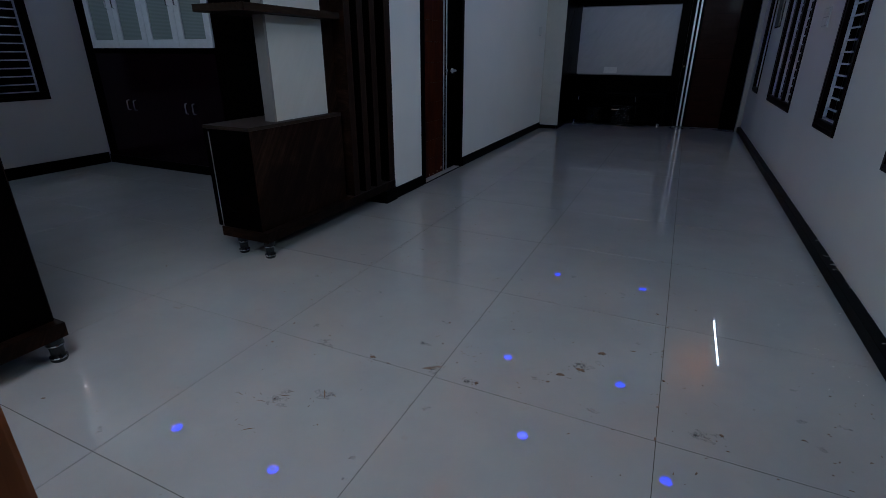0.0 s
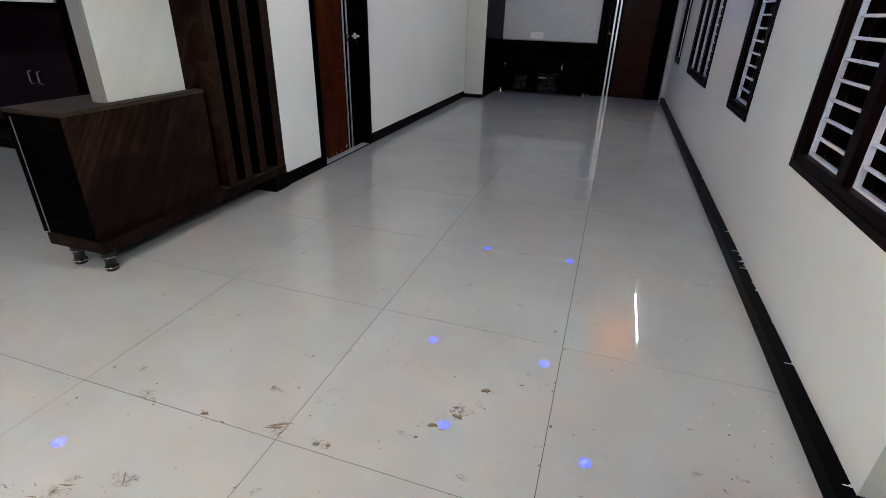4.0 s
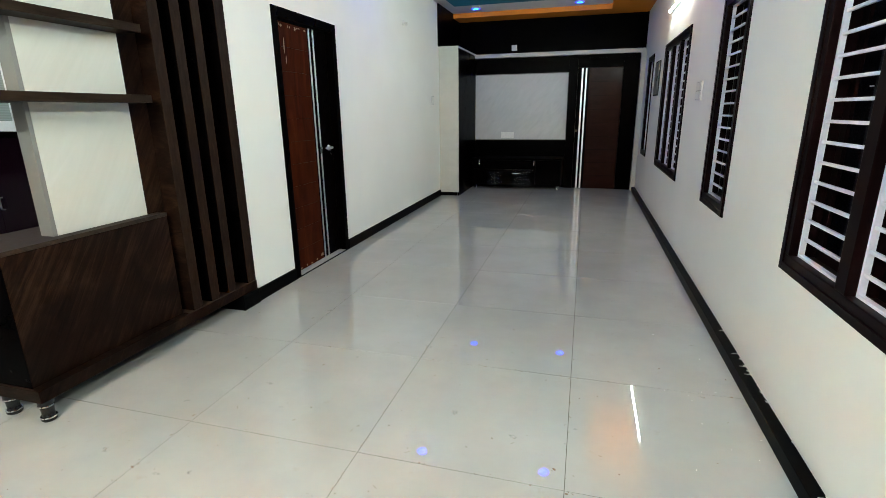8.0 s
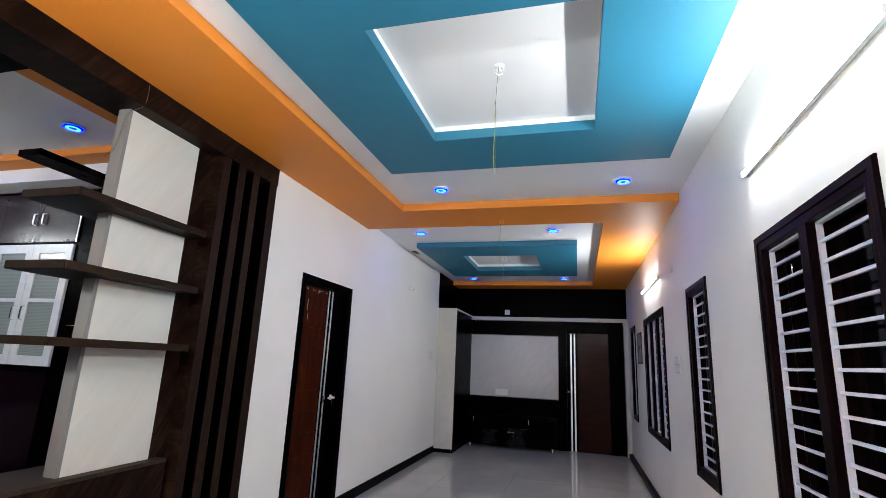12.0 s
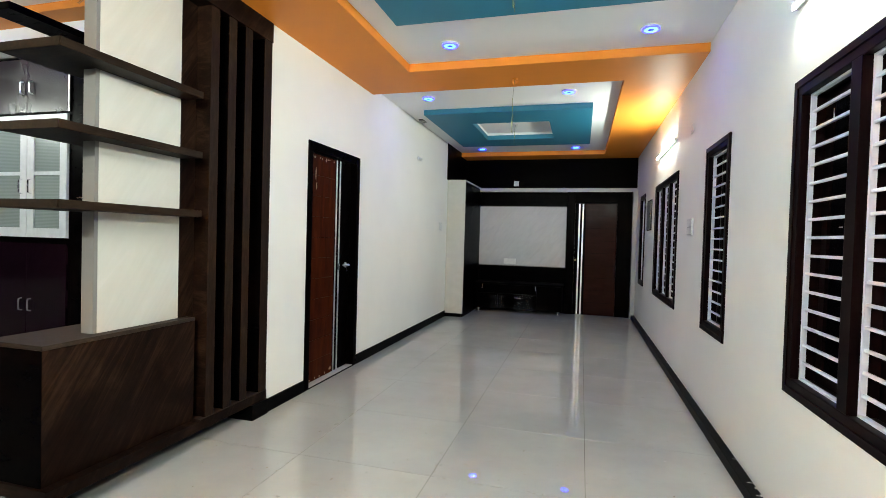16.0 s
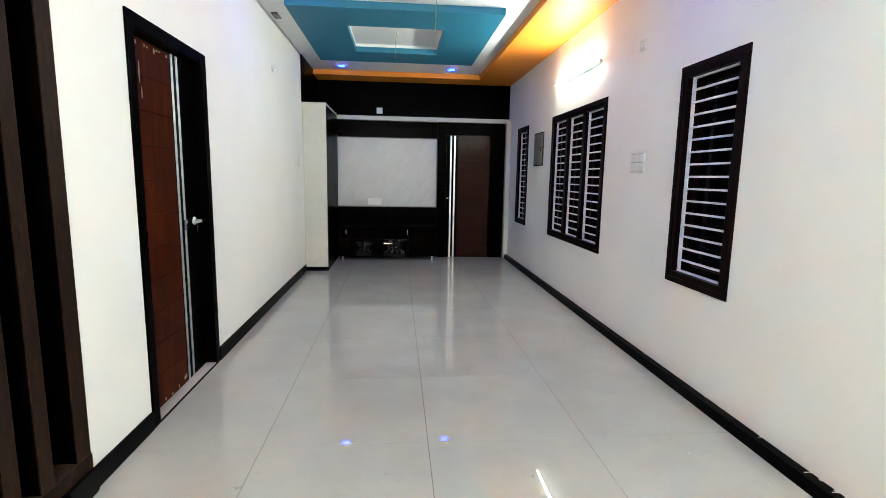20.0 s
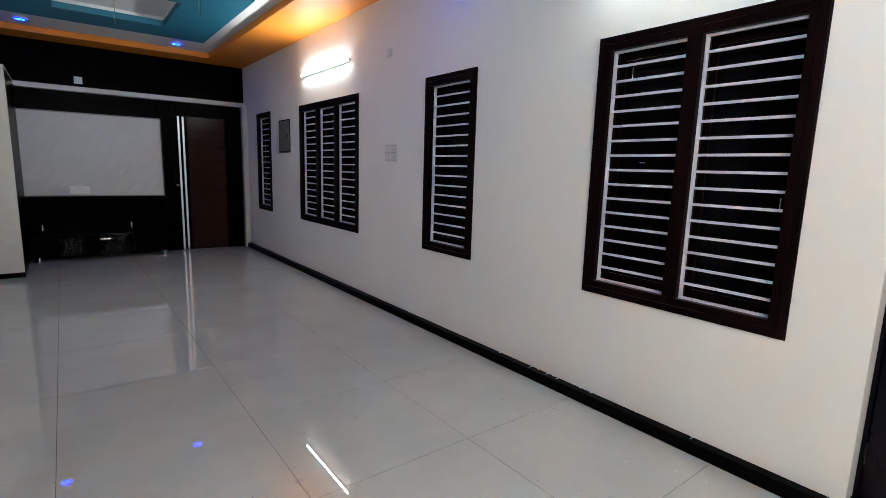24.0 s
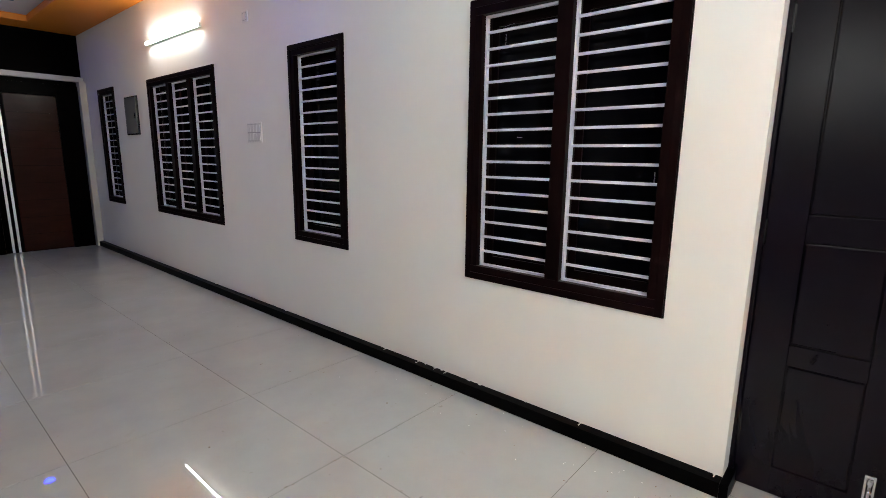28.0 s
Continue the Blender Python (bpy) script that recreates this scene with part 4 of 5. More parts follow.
side_box()
solid("ledge", box(-2.7345, -0.001, 7.78, 7.919, 2.165, 2.228, 0.003), PANEL_WHITE, "white laminate ledge across the television wall", "ledge")
solid("trim_stub", box(-0.072, -0.001, 7.70, YN - 0.001, 0.0, 2.1645, 0.002), PANEL_WHITE, "white upright beside the far door", "trim")
tv = thing("wall_panel", (-1.97, 7.88, 0.826), "pale grey television back panel wrapped in clear film", "wall panel")
part("panel", box(-2.77, -1.172, 7.862, 7.879, 0.826, 1.893, 0.003), FILMED, tv)
for b in ((-2.785, -1.157, 0.812, 0.8255), (-2.785, -1.157, 1.8935, 1.907), (-2.785, -2.7705, 0.8255, 1.8935), (-1.1715, -1.1615, 0.8255, 1.8935)):
    part("edge_trim", box(b[0], b[1], 7.858, 7.879, b[2], b[3]), GREY_PLASTIC, tv)
sock = thing("socket_plate", (-2.155, 7.862, 0.88), "white socket plate on the television panel", "socket")
part("plate", box(-2.27, -2.05, 7.850, 7.8615, 0.845, 0.945, 0.004), PLASTIC, sock)
for k in range(3):
    part("outlet", box(-2.25 + 0.07 * k, -2.205 + 0.07 * k, 7.847, 7.8505, 0.865, 0.925, 0.002), PLASTIC, sock)
sk2 = thing("socket_plate", (-2.08, 7.88, 2.30), "small white socket plate on the dark cladding", "socket")
part("plate", box(-2.125, -2.035, 7.868, 7.8795, 2.275, 2.365, 0.004), PLASTIC, sk2)
part("outlet", box(-2.105, -2.055, 7.865, 7.8685, 2.295, 2.345, 0.002), PLASTIC, sk2)


def tv_cabinet():
    th = thing("television_cabinet", (-1.97, 7.65, 0), "low near-black television cabinet with drawers wrapped in film", "cabinet")
    x0, x1, y0, y1 = -2.70, -1.19, 7.44, 7.878
    part("body", box(x0, x1, y0 + 0.02, y1, 0.07, 0.50, 0.003), LAMINATE_DARK, th)
    part("top", box(x0 - 0.015, x1 + 0.012, y0, y1, 0.50, 0.53, 0.004), LAMINATE_DARK, th)
    part("upper_drawer", box(-2.58, -1.62, y0, y0 + 0.019, 0.345, 0.495, 0.003), LAMINATE_DARK, th)
    for a, b in ((-2.69, -2.30), (-2.295, -1.62)):
        part("drawer", box(a, b, y0 + 0.001, y0 + 0.019, 0.08, 0.338, 0.003), LAMINATE_DARK, th)
    part("door", box(-1.612, -1.20, y0 + 0.001, y0 + 0.019, 0.08, 0.495, 0.003), LAMINATE_DARK, th)
    for x in (-2.575, -1.64):
        part("handle", box(x - 0.007, x + 0.007, y0 - 0.020, y0 + 0.001, 0.415, 0.485, 0.003), STEEL, th, "small steel handle")
    part("handle", box(-2.00, -1.88, y0 - 0.018, y0 + 0.002, 0.268, 0.282, 0.003), STEEL, th, "small steel handle")
    for x in (x0 + 0.06, x1 - 0.06):
        part("foot", turned([(0.022, 0), (0.026, 0.012), (0.018, 0.03), (0.024, 0.07)], (x, y0 + 0.06, 0), seg=14), STEEL, th, "steel foot", True)
        part("foot", turned([(0.022, 0), (0.026, 0.012), (0.018, 0.03), (0.024, 0.07)], (x, y1 - 0.06, 0), seg=14), STEEL, th, "steel foot", True)


tv_cabinet()


def loose_film():
    """Crumpled strips of clear wrapping film on the drawers and the door of the television cabinet."""
    rg = random.Random(11)
    for cx, w, z1, z0 in ((-1.84, 0.26, 0.34, 0.03), (-2.30, 0.20, 0.30, 0.08)):
        bm = bmesh.new()
        nx, nz = 13, 17
        rows = []
        for j in range(nz):
            z = z1 - (z1 - z0) * j / (nz - 1)
            rows.append([bm.verts.new((cx + w * (i / (nx - 1) - 0.5) * (1 - 0.3 * math.sin(j * 0.55 + cx)) + rg.uniform(-0.008, 0.008),
                                       7.432 - rg.uniform(0.0, 0.022), z + rg.uniform(-0.006, 0.006))) for i in range(nx)])
        for a, b in zip(rows, rows[1:]):
            for i in range(nx - 1):
                bm.faces.new((a[i], a[i + 1], b[i + 1], b[i]))
        bmesh.ops.solidify(bm, geom=list(bm.faces), thickness=0.0006)
        me = meshed("wrapping_film", bm, FILM)
        tagged(new("wrapping_film", me), "crumpled clear wrapping film clinging to the television cabinet", "plastic film", "scraps of film")


loose_film()


# ---- partition between hall and dining ----
def leg(th, x, y):
    p = part("foot", turned([(0.027, 0), (0.031, 0.006), (0.031, 0.018), (0.024, 0.028), (0.026, 0.060), (0.031, 0.078), (0.031, 0.1045)], (x, y, 0), seg=18), BLACK, th, "black turned foot", True)
    for z in (0.016, 0.072):
        sub("ring", turned([(0.0318, 0), (0.0330, 0.003), (0.0318, 0.006)], (x, y, z), seg=18), CHROME, p, "chrome ring", True)


def partition_unit(y0, y1):
    th = thing("partition_counter", (-3.17, (y0 + y1) / 2, 0), "low dark brown laminate counter of the room partition on black feet", "cabinet")
    part("body", box(-3.430, -3.078, y0, y1, 0.166, 0.758, 0.004), LAMINATE, th)
    # Counter end turned from the light; its shade is given by darker laminate.
    part("end_panel", box(-3.430, -3.078, y0 - 0.0025, y0 - 0.0005, 0.167, 0.757), LAMINATE_DARK, th, "end panel in near-black for its shade")
    part("top", box(-3.433, -3.075, y0 - 0.003, y1, 0.7585, 0.778, 0.003), COUNTER_TOP, th, "dusty brown stone top")
    part("edge_strip", box(-3.395, -3.388, y0 - 0.003, y0 + 0.001, 0.15, 0.74), GREY_PLASTIC, th, "grey edging strip")
    part("plinth_board", box(-3.400, -3.030, y0 - 0.012, 1.832, 0.105, 0.1655, 0.004), LAMINATE, th)
    part("dusty_top", box(-3.260, -3.033, 1.196, 1.831, 0.1658, 0.1695, 0.001), COUNTER_TOP, th, "dusty top of the plinth board")
    part("base_block", box(-3.290, -3.015, 1.66, 1.832, 0.0, 0.1045, 0.002), SKIRT, th, "black stone base")
    for x in (-3.068, -3.280):
        leg(th, x, y0 + 0.028)
    return th


partition_unit(0.340, 1.195)


def tall_unit(y0, y1):
    th = thing("partition_tall_unit", (-3.17, (y0 + y1) / 2, 0), "full-height near-black laminate unit of the room partition on black feet", "cabinet")
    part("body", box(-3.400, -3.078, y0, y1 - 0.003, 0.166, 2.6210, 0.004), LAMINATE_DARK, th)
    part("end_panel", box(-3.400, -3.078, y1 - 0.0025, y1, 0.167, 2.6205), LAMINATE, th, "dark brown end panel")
    part("plinth_board", box(-3.430, -3.030, y0, y1 + 0.012, 0.105, 0.1655, 0.004), LAMINATE, th)
    for x in (-3.068, -3.280):
        leg(th, x, y1 - 0.028)
        leg(th, x, y0 + 0.10)


tall_unit(YS + 0.016, -0.805)

pil = thing("partition_pillar", (-3.18, 0.88, 0.778), "white laminate pillar standing on the partition counter", "pillar")
part("front_panel", box(-3.15, -3.13, 0.6255, 1.119, 0.7785, 2.6215, 0.002), PANEL_WHITE, pil)
# The white pillar's side and back are grey: their shade is in the colour.
part("side_panel", box(-3.205, -3.1302, 0.605, 0.625, 0.7785, 2.6215, 0.002), PANEL_SHADE, pil, "side face greyed for shade")
part("back_panel", box(-3.205, -3.188, 0.6255, 1.119, 0.7785, 2.6215, 0.002), PANEL_SHADE, pil)

SLATS = ((1.243, 1.312), (1.395, 1.465), (1.551, 1.619), (1.748, 1.832))
fin_t = thing("partition_screen", (-3.16, 1.5, 0.137), "full-height dark brown slatted screen of the partition", "screen")
part("panel", box(-3.20, -3.135, 1.1195, 1.2395, 0.1660, 2.6215, 0.002), LAMINATE, fin_t, "streaked dark brown panel")
# Shade between the slats is painted: near-black back board and sides, lighter fronts.
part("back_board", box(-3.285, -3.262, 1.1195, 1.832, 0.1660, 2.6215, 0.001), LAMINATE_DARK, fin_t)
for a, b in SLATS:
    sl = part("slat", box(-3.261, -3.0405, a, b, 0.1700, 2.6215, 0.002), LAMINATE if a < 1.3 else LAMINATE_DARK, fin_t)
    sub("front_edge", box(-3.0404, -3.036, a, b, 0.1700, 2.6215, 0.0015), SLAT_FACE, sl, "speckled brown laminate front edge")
for k, z in enumerate((2.04, 1.70, 1.365)):
    s = thing("partition_shelf", (-3.18, 0.74, z), "dark brown laminate shelf fixed across the partition pillar", "shelf", "partition shelves")
    part("board", box(-3.36, -3.0035, 0.345, 1.145, z, z + 0.038, 0.002), LAMINATE, s)
    part("front_edge", box(-3.0034, -2.999, 0.345, 1.145, z, z + 0.038, 0.0015), EDGE_BAND, s, "brown edge band with fine grain")
    part("end_edge", box(-3.358, -3.0036, 0.3405, 0.3448, z, z + 0.038, 0.0015), EDGE_BAND, s, "brown edge band with fine grain")

# ---- dining cupboards ----
FY = 1.742


def bow(x, z0, z1):
    y = FY + 0.001
    return ribbon([(x, y, z0), (x, y - 0.022, z0 + 0.004), (x, y - 0.026, z0 + 0.018), (x, y - 0.026, z1 - 0.018), (x, y - 0.022, z1 - 0.004), (x, y, z1)], [0.012] * 6, 0.006, (1, 0, 0))


def cupboard():
    x0, x1 = DX + 0.002, -4.79
    th = thing("crockery_cupboard", ((x0 + x1) / 2, 1.95, 0), "tall built-in near-black cupboard with white glazed doors", "cupboard")
    part("body", box(x0, x1, FY + 0.02, DN - 0.001, 0.0, 2.655), LAMINATE_DARK, th)
    part("plinth", box(x0, x1, FY + 0.008, FY + 0.0195, 0.0, 0.09), SKIRT, th)
    n = 4
    w = (x1 - 0.03 - (-6.54)) / n
    for k in range(n):
        a = -6.54 + k * w
        b = a + w
        right = k % 2 == 0
        d = part("base_door", box(a + 0.002, b - 0.002, FY, FY + 0.019, 0.095, 1.15, 0.002), MAROON, th, "dark maroon door")
        hx = b - 0.05 if right else a + 0.05
        sub("handle", bow(hx, 0.60, 0.70), STRIP, d, "steel bow handle")
        d = part("loft_door", box(a + 0.002, b - 0.002, FY, FY + 0.019, 2.205, 2.640, 0.002), MAROON_DUSTY, th, "glossy maroon loft door with dusty smears")
        sub("handle", bow(hx, 2.355, 2.455), STRIP, d, "steel bow handle")
        fr = bmesh.new()
        z0, z1 = 1.20, 2.185
        f = 0.075
        for u0, u1, v0, v1 in ((a + 0.002, a + f, z0, z1), (b - f, b - 0.002, z0, z1), (a + f, b - f, z0, z0 + f), (a + f, b - f, z1 - f, z1), (a + f, b - f, 1.70, 1.73)):
            box(u0, u1, FY - 0.003, FY + 0.019, v0, v1, 0.002, fr)
        d = part("glazed_door", fr, WHITE_PAINT_WOOD, th, "white painted glazed door")
        sub("glass", box(a + f - 0.002, b - f + 0.002, FY + 0.008, FY + 0.013, z0 + f - 0.002, z1 - f + 0.002), RIBBED, d, "ribbed obscure glass")
        sub("handle", ribbon([(hx, FY - 0.004, 1.55), (hx, FY - 0.028, 1.56), (hx, FY - 0.030, 1.61), (hx, FY - 0.028, 1.66), (hx, FY - 0.004, 1.67)], [0.012] * 5, 0.006, (1, 0, 0)), CHROME, d, "chrome bow handle")
    part("corner_strip", box(x1 - 0.024, x1 - 0.006, FY - 0.004, FY + 0.019, 2.20, 2.645, 0.002), STEEL, th, "steel edging strip")
    tp = thing("tall_panel", (-4.0, 1.95, 0), "plain near-black tall cupboard side by the partition", "cupboard")
    part("front", box(-4.788, XL - 0.252, FY + 0.012, FY + 0.04, 0.0, 2.655, 0.002), LAMINATE_DARK, tp)
    part("handle", rod((-4.70, FY - 0.010, 1.52), (-4.62, FY - 0.010, 1.52), 0.005, seg=10), STEEL, tp, "steel handle")
    pk = thing("loft_plank", (-4.35, 1.35, 2.62), "dark plank projecting under the dining ceiling", "plank")
    part("board", box(-4.47, -4.27, 0.97, FY + 0.011, 2.60, 2.645, 0.004), LAMINATE_DARK, pk)


cupboard()


# ---- lamps ----
def tube_lamp(x, y0, y1, z, d, label, lit=None):
    """A slim LED batten on the wall plane x, glowing away from the wall; d: the way out of the wall."""
    th = thing("tube_light", (x, (y0 + y1) / 2, z), label, "tube light", "tube lights")
    part("batten", box(x, x + d * 0.020, y0 + 0.006, y1 - 0.006, z - 0.0135, z + 0.0135, 0.002), PLASTIC, th, "slim white batten")
    for y, s in ((y0, 1), (y1, -1)):
        part("end_cap", box(x, x + d * 0.031, y, y + s * 0.014, z - 0.015, z + 0.015, 0.004), PLASTIC, th, "white end cap")
    bm = bmesh.new()
    rows = []
    for y in (y0 + 0.015, y1 - 0.015):
        arc = [bm.verts.new((x + d * (0.0205 + 0.0085 * (1 - (k / 5 - 1) ** 2)), y, z + 0.0125 * (k / 5 - 1))) for k in range(11)]
        rows.append(arc)
    for k in range(10):
        bm.faces.new((rows[0][k], rows[0][k + 1], rows[1][k + 1], rows[1][k]))
    bm.faces.new((rows[0][0], rows[1][0], rows[1][10], rows[0][10]))
    for arc in rows:
        bm.faces.new(arc)
    bmesh.ops.recalc_face_normals(bm, faces=bm.faces)
    part("diffuser", bm, lit or TUBE, th, "lit white diffuser")


tube_lamp(-0.002, 4.22, 5.44, 2.345, -1, "lit tube light on the wall above a window", TUBE_FAR)
tube_lamp(-0.002, 0.125, 1.345, 2.350, -1, "lit tube light on the wall above the two-light window")
tube_lamp(DX + 0.002, -0.38, 0.84, 2.46, 1, "lit tube light on the dining wall", TUBE_DIM)
# Unseen lamp, added to brighten the entrance end of the hall.
et = thing("tube_light", (-2.0, YS, 2.27), "unseen tube light added on the entrance wall", "tube light", "tube lights")
part("batten", box(-2.60, -1.38, YS + 0.002, YS + 0.032, 2.25, 2.29, 0.004), PLASTIC, et, "white batten")
for x, s in ((-2.60, 1), (-1.38, -1)):
    part("holder", box(x, x + s * 0.022, YS + 0.032, YS + 0.080, 2.252, 2.288, 0.004), PLASTIC, et, "white tube holder")
part("tube", rod((-2.578, YS + 0.062, 2.27), (-1.402, YS + 0.062, 2.27), 0.0135, seg=16), TUBE_ADDED, et, "lit tube of the added lamp")


def spot(x, y, z, mat, word):
    th = thing("ceiling_spotlight", (x, y, z), f"round recessed ceiling spotlight glowing {word}", "ceiling light", f"{word} ceiling spotlights")
    ring = turned([(0.058, -0.004), (0.058, -0.012), (0.068, -0.012), (0.075, -0.003), (0.075, 0.0)], (x, y, z), seg=28)
    part("bezel", ring, PLASTIC, th, "white bezel", True)
    part("lens", turned([(0.058, -0.0122), (0.056, -0.016), (0.046, -0.0172)], (x, y, z), seg=24), mat, th, f"glowing {word} lens")
    part("core", turned([(0.046, -0.0168), (0.043, -0.0185), (0.025, -0.0185), (0.022, -0.0168)], (x, y, z), seg=24), LED_CORE, th, "white-hot ring of light")
    hub = turned([(0.0218, -0.0165), (0.017, -0.0178), (0.003, -0.0180)], (x, y, z), seg=20)
    for k in range(3):
        a = 2.1 * k + 0.5
        turned([(0.006, -0.0176), (0.005, -0.0205), (0.001, -0.0210)], (x + 0.011 * math.cos(a), y + 0.011 * math.sin(a), z), seg=10, bm=hub)
    part("hub", hub, HUB_BLUE, th, "dark blue middle with three small lobes", True)
    return th


for x, y in ((-1.955, 2.61), (-0.468, 2.61), (-1.955, -0.55), (-0.468, -0.55)):
    spot(x, y, Z_WHITE, LED_B, "blue")
for x, y in ((-2.575, 4.01), (-1.07, 4.03), (-2.58, 7.10), (-1.035, 7.12), (-4.14, 1.05), (-5.56, 1.05)):
    spot(x, y, Z_WHITE, LED_B, "blue")


# ---- small fixtures ----
def wire_run(pts, r):
    bm = bmesh.new()
    for a, b in zip(pts, pts[1:]):
        rod(a, b, r, seg=6, bm=bm)
    return bm


def fan_hook(x, y, drop, name_label, z=Z_IN, paint_mat=None):
    th = thing("fan_hook", (x, y, z), name_label, "ceiling hook")
    part("rose", turned([(0.026, -0.0005), (0.026, -0.004), (0.018, -0.008), (0.008, -0.009)], (x, y, z), seg=20), paint_mat or PLASTIC, th, "painted ceiling rose", True)
    pts, low = [], []
    for k in range(17):
        f = k / 16
        p = (x - 0.008 * math.sin(f * 5) - 0.016 * f, y - 0.02 + 0.012 * math.sin(f * 7), z - 0.012 - drop * f)
        pts.append(p)
        if f > 0.35:
            low.append((p[0] - 0.004 - 0.006 * math.sin(f * 9), p[1] + 0.003, p[2] + 0.02))
    part("wire", wire_run(pts, 0.0012), WIRE_D, th, "dark loose wire")
    part("wire", wire_run(low, 0.0016), WIRE_Y, th, "loose yellow-green wire")
    hk = bmesh.new()
    for k in range(10):
        a0, a1 = math.pi * (0.1 + 1.7 * k / 10), math.pi * (0.1 + 1.7 * (k + 1) / 10)
        rod((x + 0.022 * math.cos(a0), y, z - 0.030 + 0.022 * math.sin(a0)), (x + 0.022 * math.cos(a1), y, z - 0.030 + 0.022 * math.sin(a1)), 0.004, seg=8, bm=hk)
    part("hook", hk, paint_mat or PLASTIC, th, "painted steel hook", True)


fan_hook(-1.20, 0.96, 0.58, "white fan hook with a hanging bare wire")
fan_hook(-1.81, 5.55, 0.28, "white fan hook with a short hanging wire")
fan_hook(-1.53, 3.33, 0.50, "orange painted fan hook with a hanging bare wire", Z_ORANGE, ORANGE)


def switchboard(name, x, y0, y1, z0, z1, d, rows, cols, label):
    th = thing(name, (x, (y0 + y1) / 2, z0), label, "switch")
    part("plate", box(x, x + d * 0.010, y0, y1, z0, z1, 0.003), PLASTIC, th)
    part("grid", box(x + d * 0.008, x + d * 0.011, y0 + 0.010, y1 - 0.010, z0 + 0.010, z1 - 0.010), GRID_GREY, th, "pale grey switch grid")
    w, h = (y1 - y0 - 0.02) / cols, (z1 - z0 - 0.02) / rows
    for r in range(rows):
        for c in range(cols):
            a, b = y0 + 0.01 + c * w, z0 + 0.01 + r * h
            part("rocker", box(x + d * 0.009, x + d * 0.015, a + 0.0015, a + w - 0.0015, b + 0.0045, b + h - 0.0045, 0.0012), PLASTIC, th)


switchboard("switch_board", -0.002, 3.325, 3.535, 1.362, 1.512, -1, 2, 4, "white modular switchboard on the wall")
switchboard("wall_socket", -0.002, 3.44, 3.52, 2.25, 2.325, -1, 1, 1, "small white socket high on the wall")
switchboard("switch_board", XL + 0.002, 6.17, 6.30, 1.40, 1.53, 1, 1, 3, "white modular switchboard on the wall")
db = thing("distribution_box", (-0.002, 6.06, 1.46), "dull grey electrical distribution box with a black rim", "electrical box")
part("body", box(-0.002, -0.018, 5.88, 6.26, 1.465, 1.880, 0.004), BLACK, db, "thin black rim")
part("cover", box(-0.018, -0.024, 5.896, 6.244, 1.481, 1.864, 0.003), BOX_GREY, db, "dull grey enamelled cover")
part("latch", box(-0.024, -0.030, 5.93, 5.95, 1.64, 1.70, 0.002), BLACK, db, "small black latch")
nub = thing("wall_lamp_holder", (XL + 0.002, 5.06, 2.34), "small white lamp holder on the wall", "lamp holder")
part("base", turned([(0.032, 0), (0.032, 0.010), (0.022, 0.016)], (XL + 0.002, 5.06, 2.34), "X", 18), PLASTIC, nub, "", True)
part("socket", rod((XL + 0.016, 5.06, 2.34), (XL + 0.060, 5.06, 2.318), 0.016, 0.020, 14), PLASTIC, nub, "", True)
slot = thing("ceiling_slot", (-2.97, 5.02, Z_WHITE), "small dark cable slot in the ceiling edge", "cable slot")
part("cover", box(-3.0, -2.94, 4.93, 5.10, Z_WHITE - 0.012, Z_WHITE - 0.0005, 0.003), BLACK, slot)
pw = thing("pillar_wire", (-3.14, 0.70, 2.62), "thin loose wires running down from the beam over the pillar", "wire")
run = [(-3.024, 0.600, 2.745), (-3.0235, 0.603, 2.70), (-3.025, 0.601, 2.65), (-3.045, 0.600, 2.616), (-3.10, 0.6005, 2.606), (-3.138, 0.6015, 2.575), (-3.150, 0.6025, 2.53),
       (-3.155, 0.6025, 2.48), (-3.163, 0.6020, 2.435), (-3.178, 0.6010, 2.395), (-3.20, 0.598, 2.365), (-3.225, 0.592, 2.345)]
bm = wire_run(run, 0.0011)
part("wire", wire_run([(x - 0.006, y - 0.001, z + 0.004) for x, y, z in run[4:]], 0.0009), WIRE_D, pw, "dark wire")
part("wire", bm, WIRE_P, pw)

# ---- floor tiles and dirt ----
floor = solid("floor", box(DX - 0.05, 0.05, YS - 0.05, YN + 0.05, -0.12, -0.0012), GROUT, "large polished off-white vitrified floor tiles", "floor")
P = 0.8025
JX, JY = -0.836, -0.286
cache = {}


def tile(x0, x1, y0, y1):
    w, d = round(x1 - x0, 4), round(y1 - y0, 4)
    if (w, d) not in cache:
        cache[w, d] = meshed("tile", box(-w / 2, w / 2, -d / 2, d / 2, -0.010, 0.0), TILE)
    ob = new("tile", cache[w, d])
    ob.parent = floor
    ob.location = ((x0 + x1) / 2, (y0 + y1) / 2, 0)


g = 0.0013
xs = [0.0] + [JX - k * P for k in range(20)]
xs = [x for x in xs if x > DX] + [DX]
ys = [YS] + [JY + k * P for k in range(-3, 20)] + [YN]
ys = sorted({y for y in ys if YS <= y <= YN})
for xb, xa in zip(xs, xs[1:]):
    for ya, yb in zip(ys, ys[1:]):
        if xb < XL - 0.15 and ya > DN:
            continue
        tile(xa + g, xb - g, ya + g, yb - g)

for ya, yb in zip([BD[0], JY, 0.006], [JY, 0.006]):
    tile(g, 0.124, ya + g, yb - g)
solid("floor_reveal", box(0.051, 0.190, BD[0] + 0.001, BD[1] - 0.001, -0.12, -0.0013), GROUT, "dark bedding under the side door", "floor")

rng = random.Random(7)
dirt = bmesh.new()


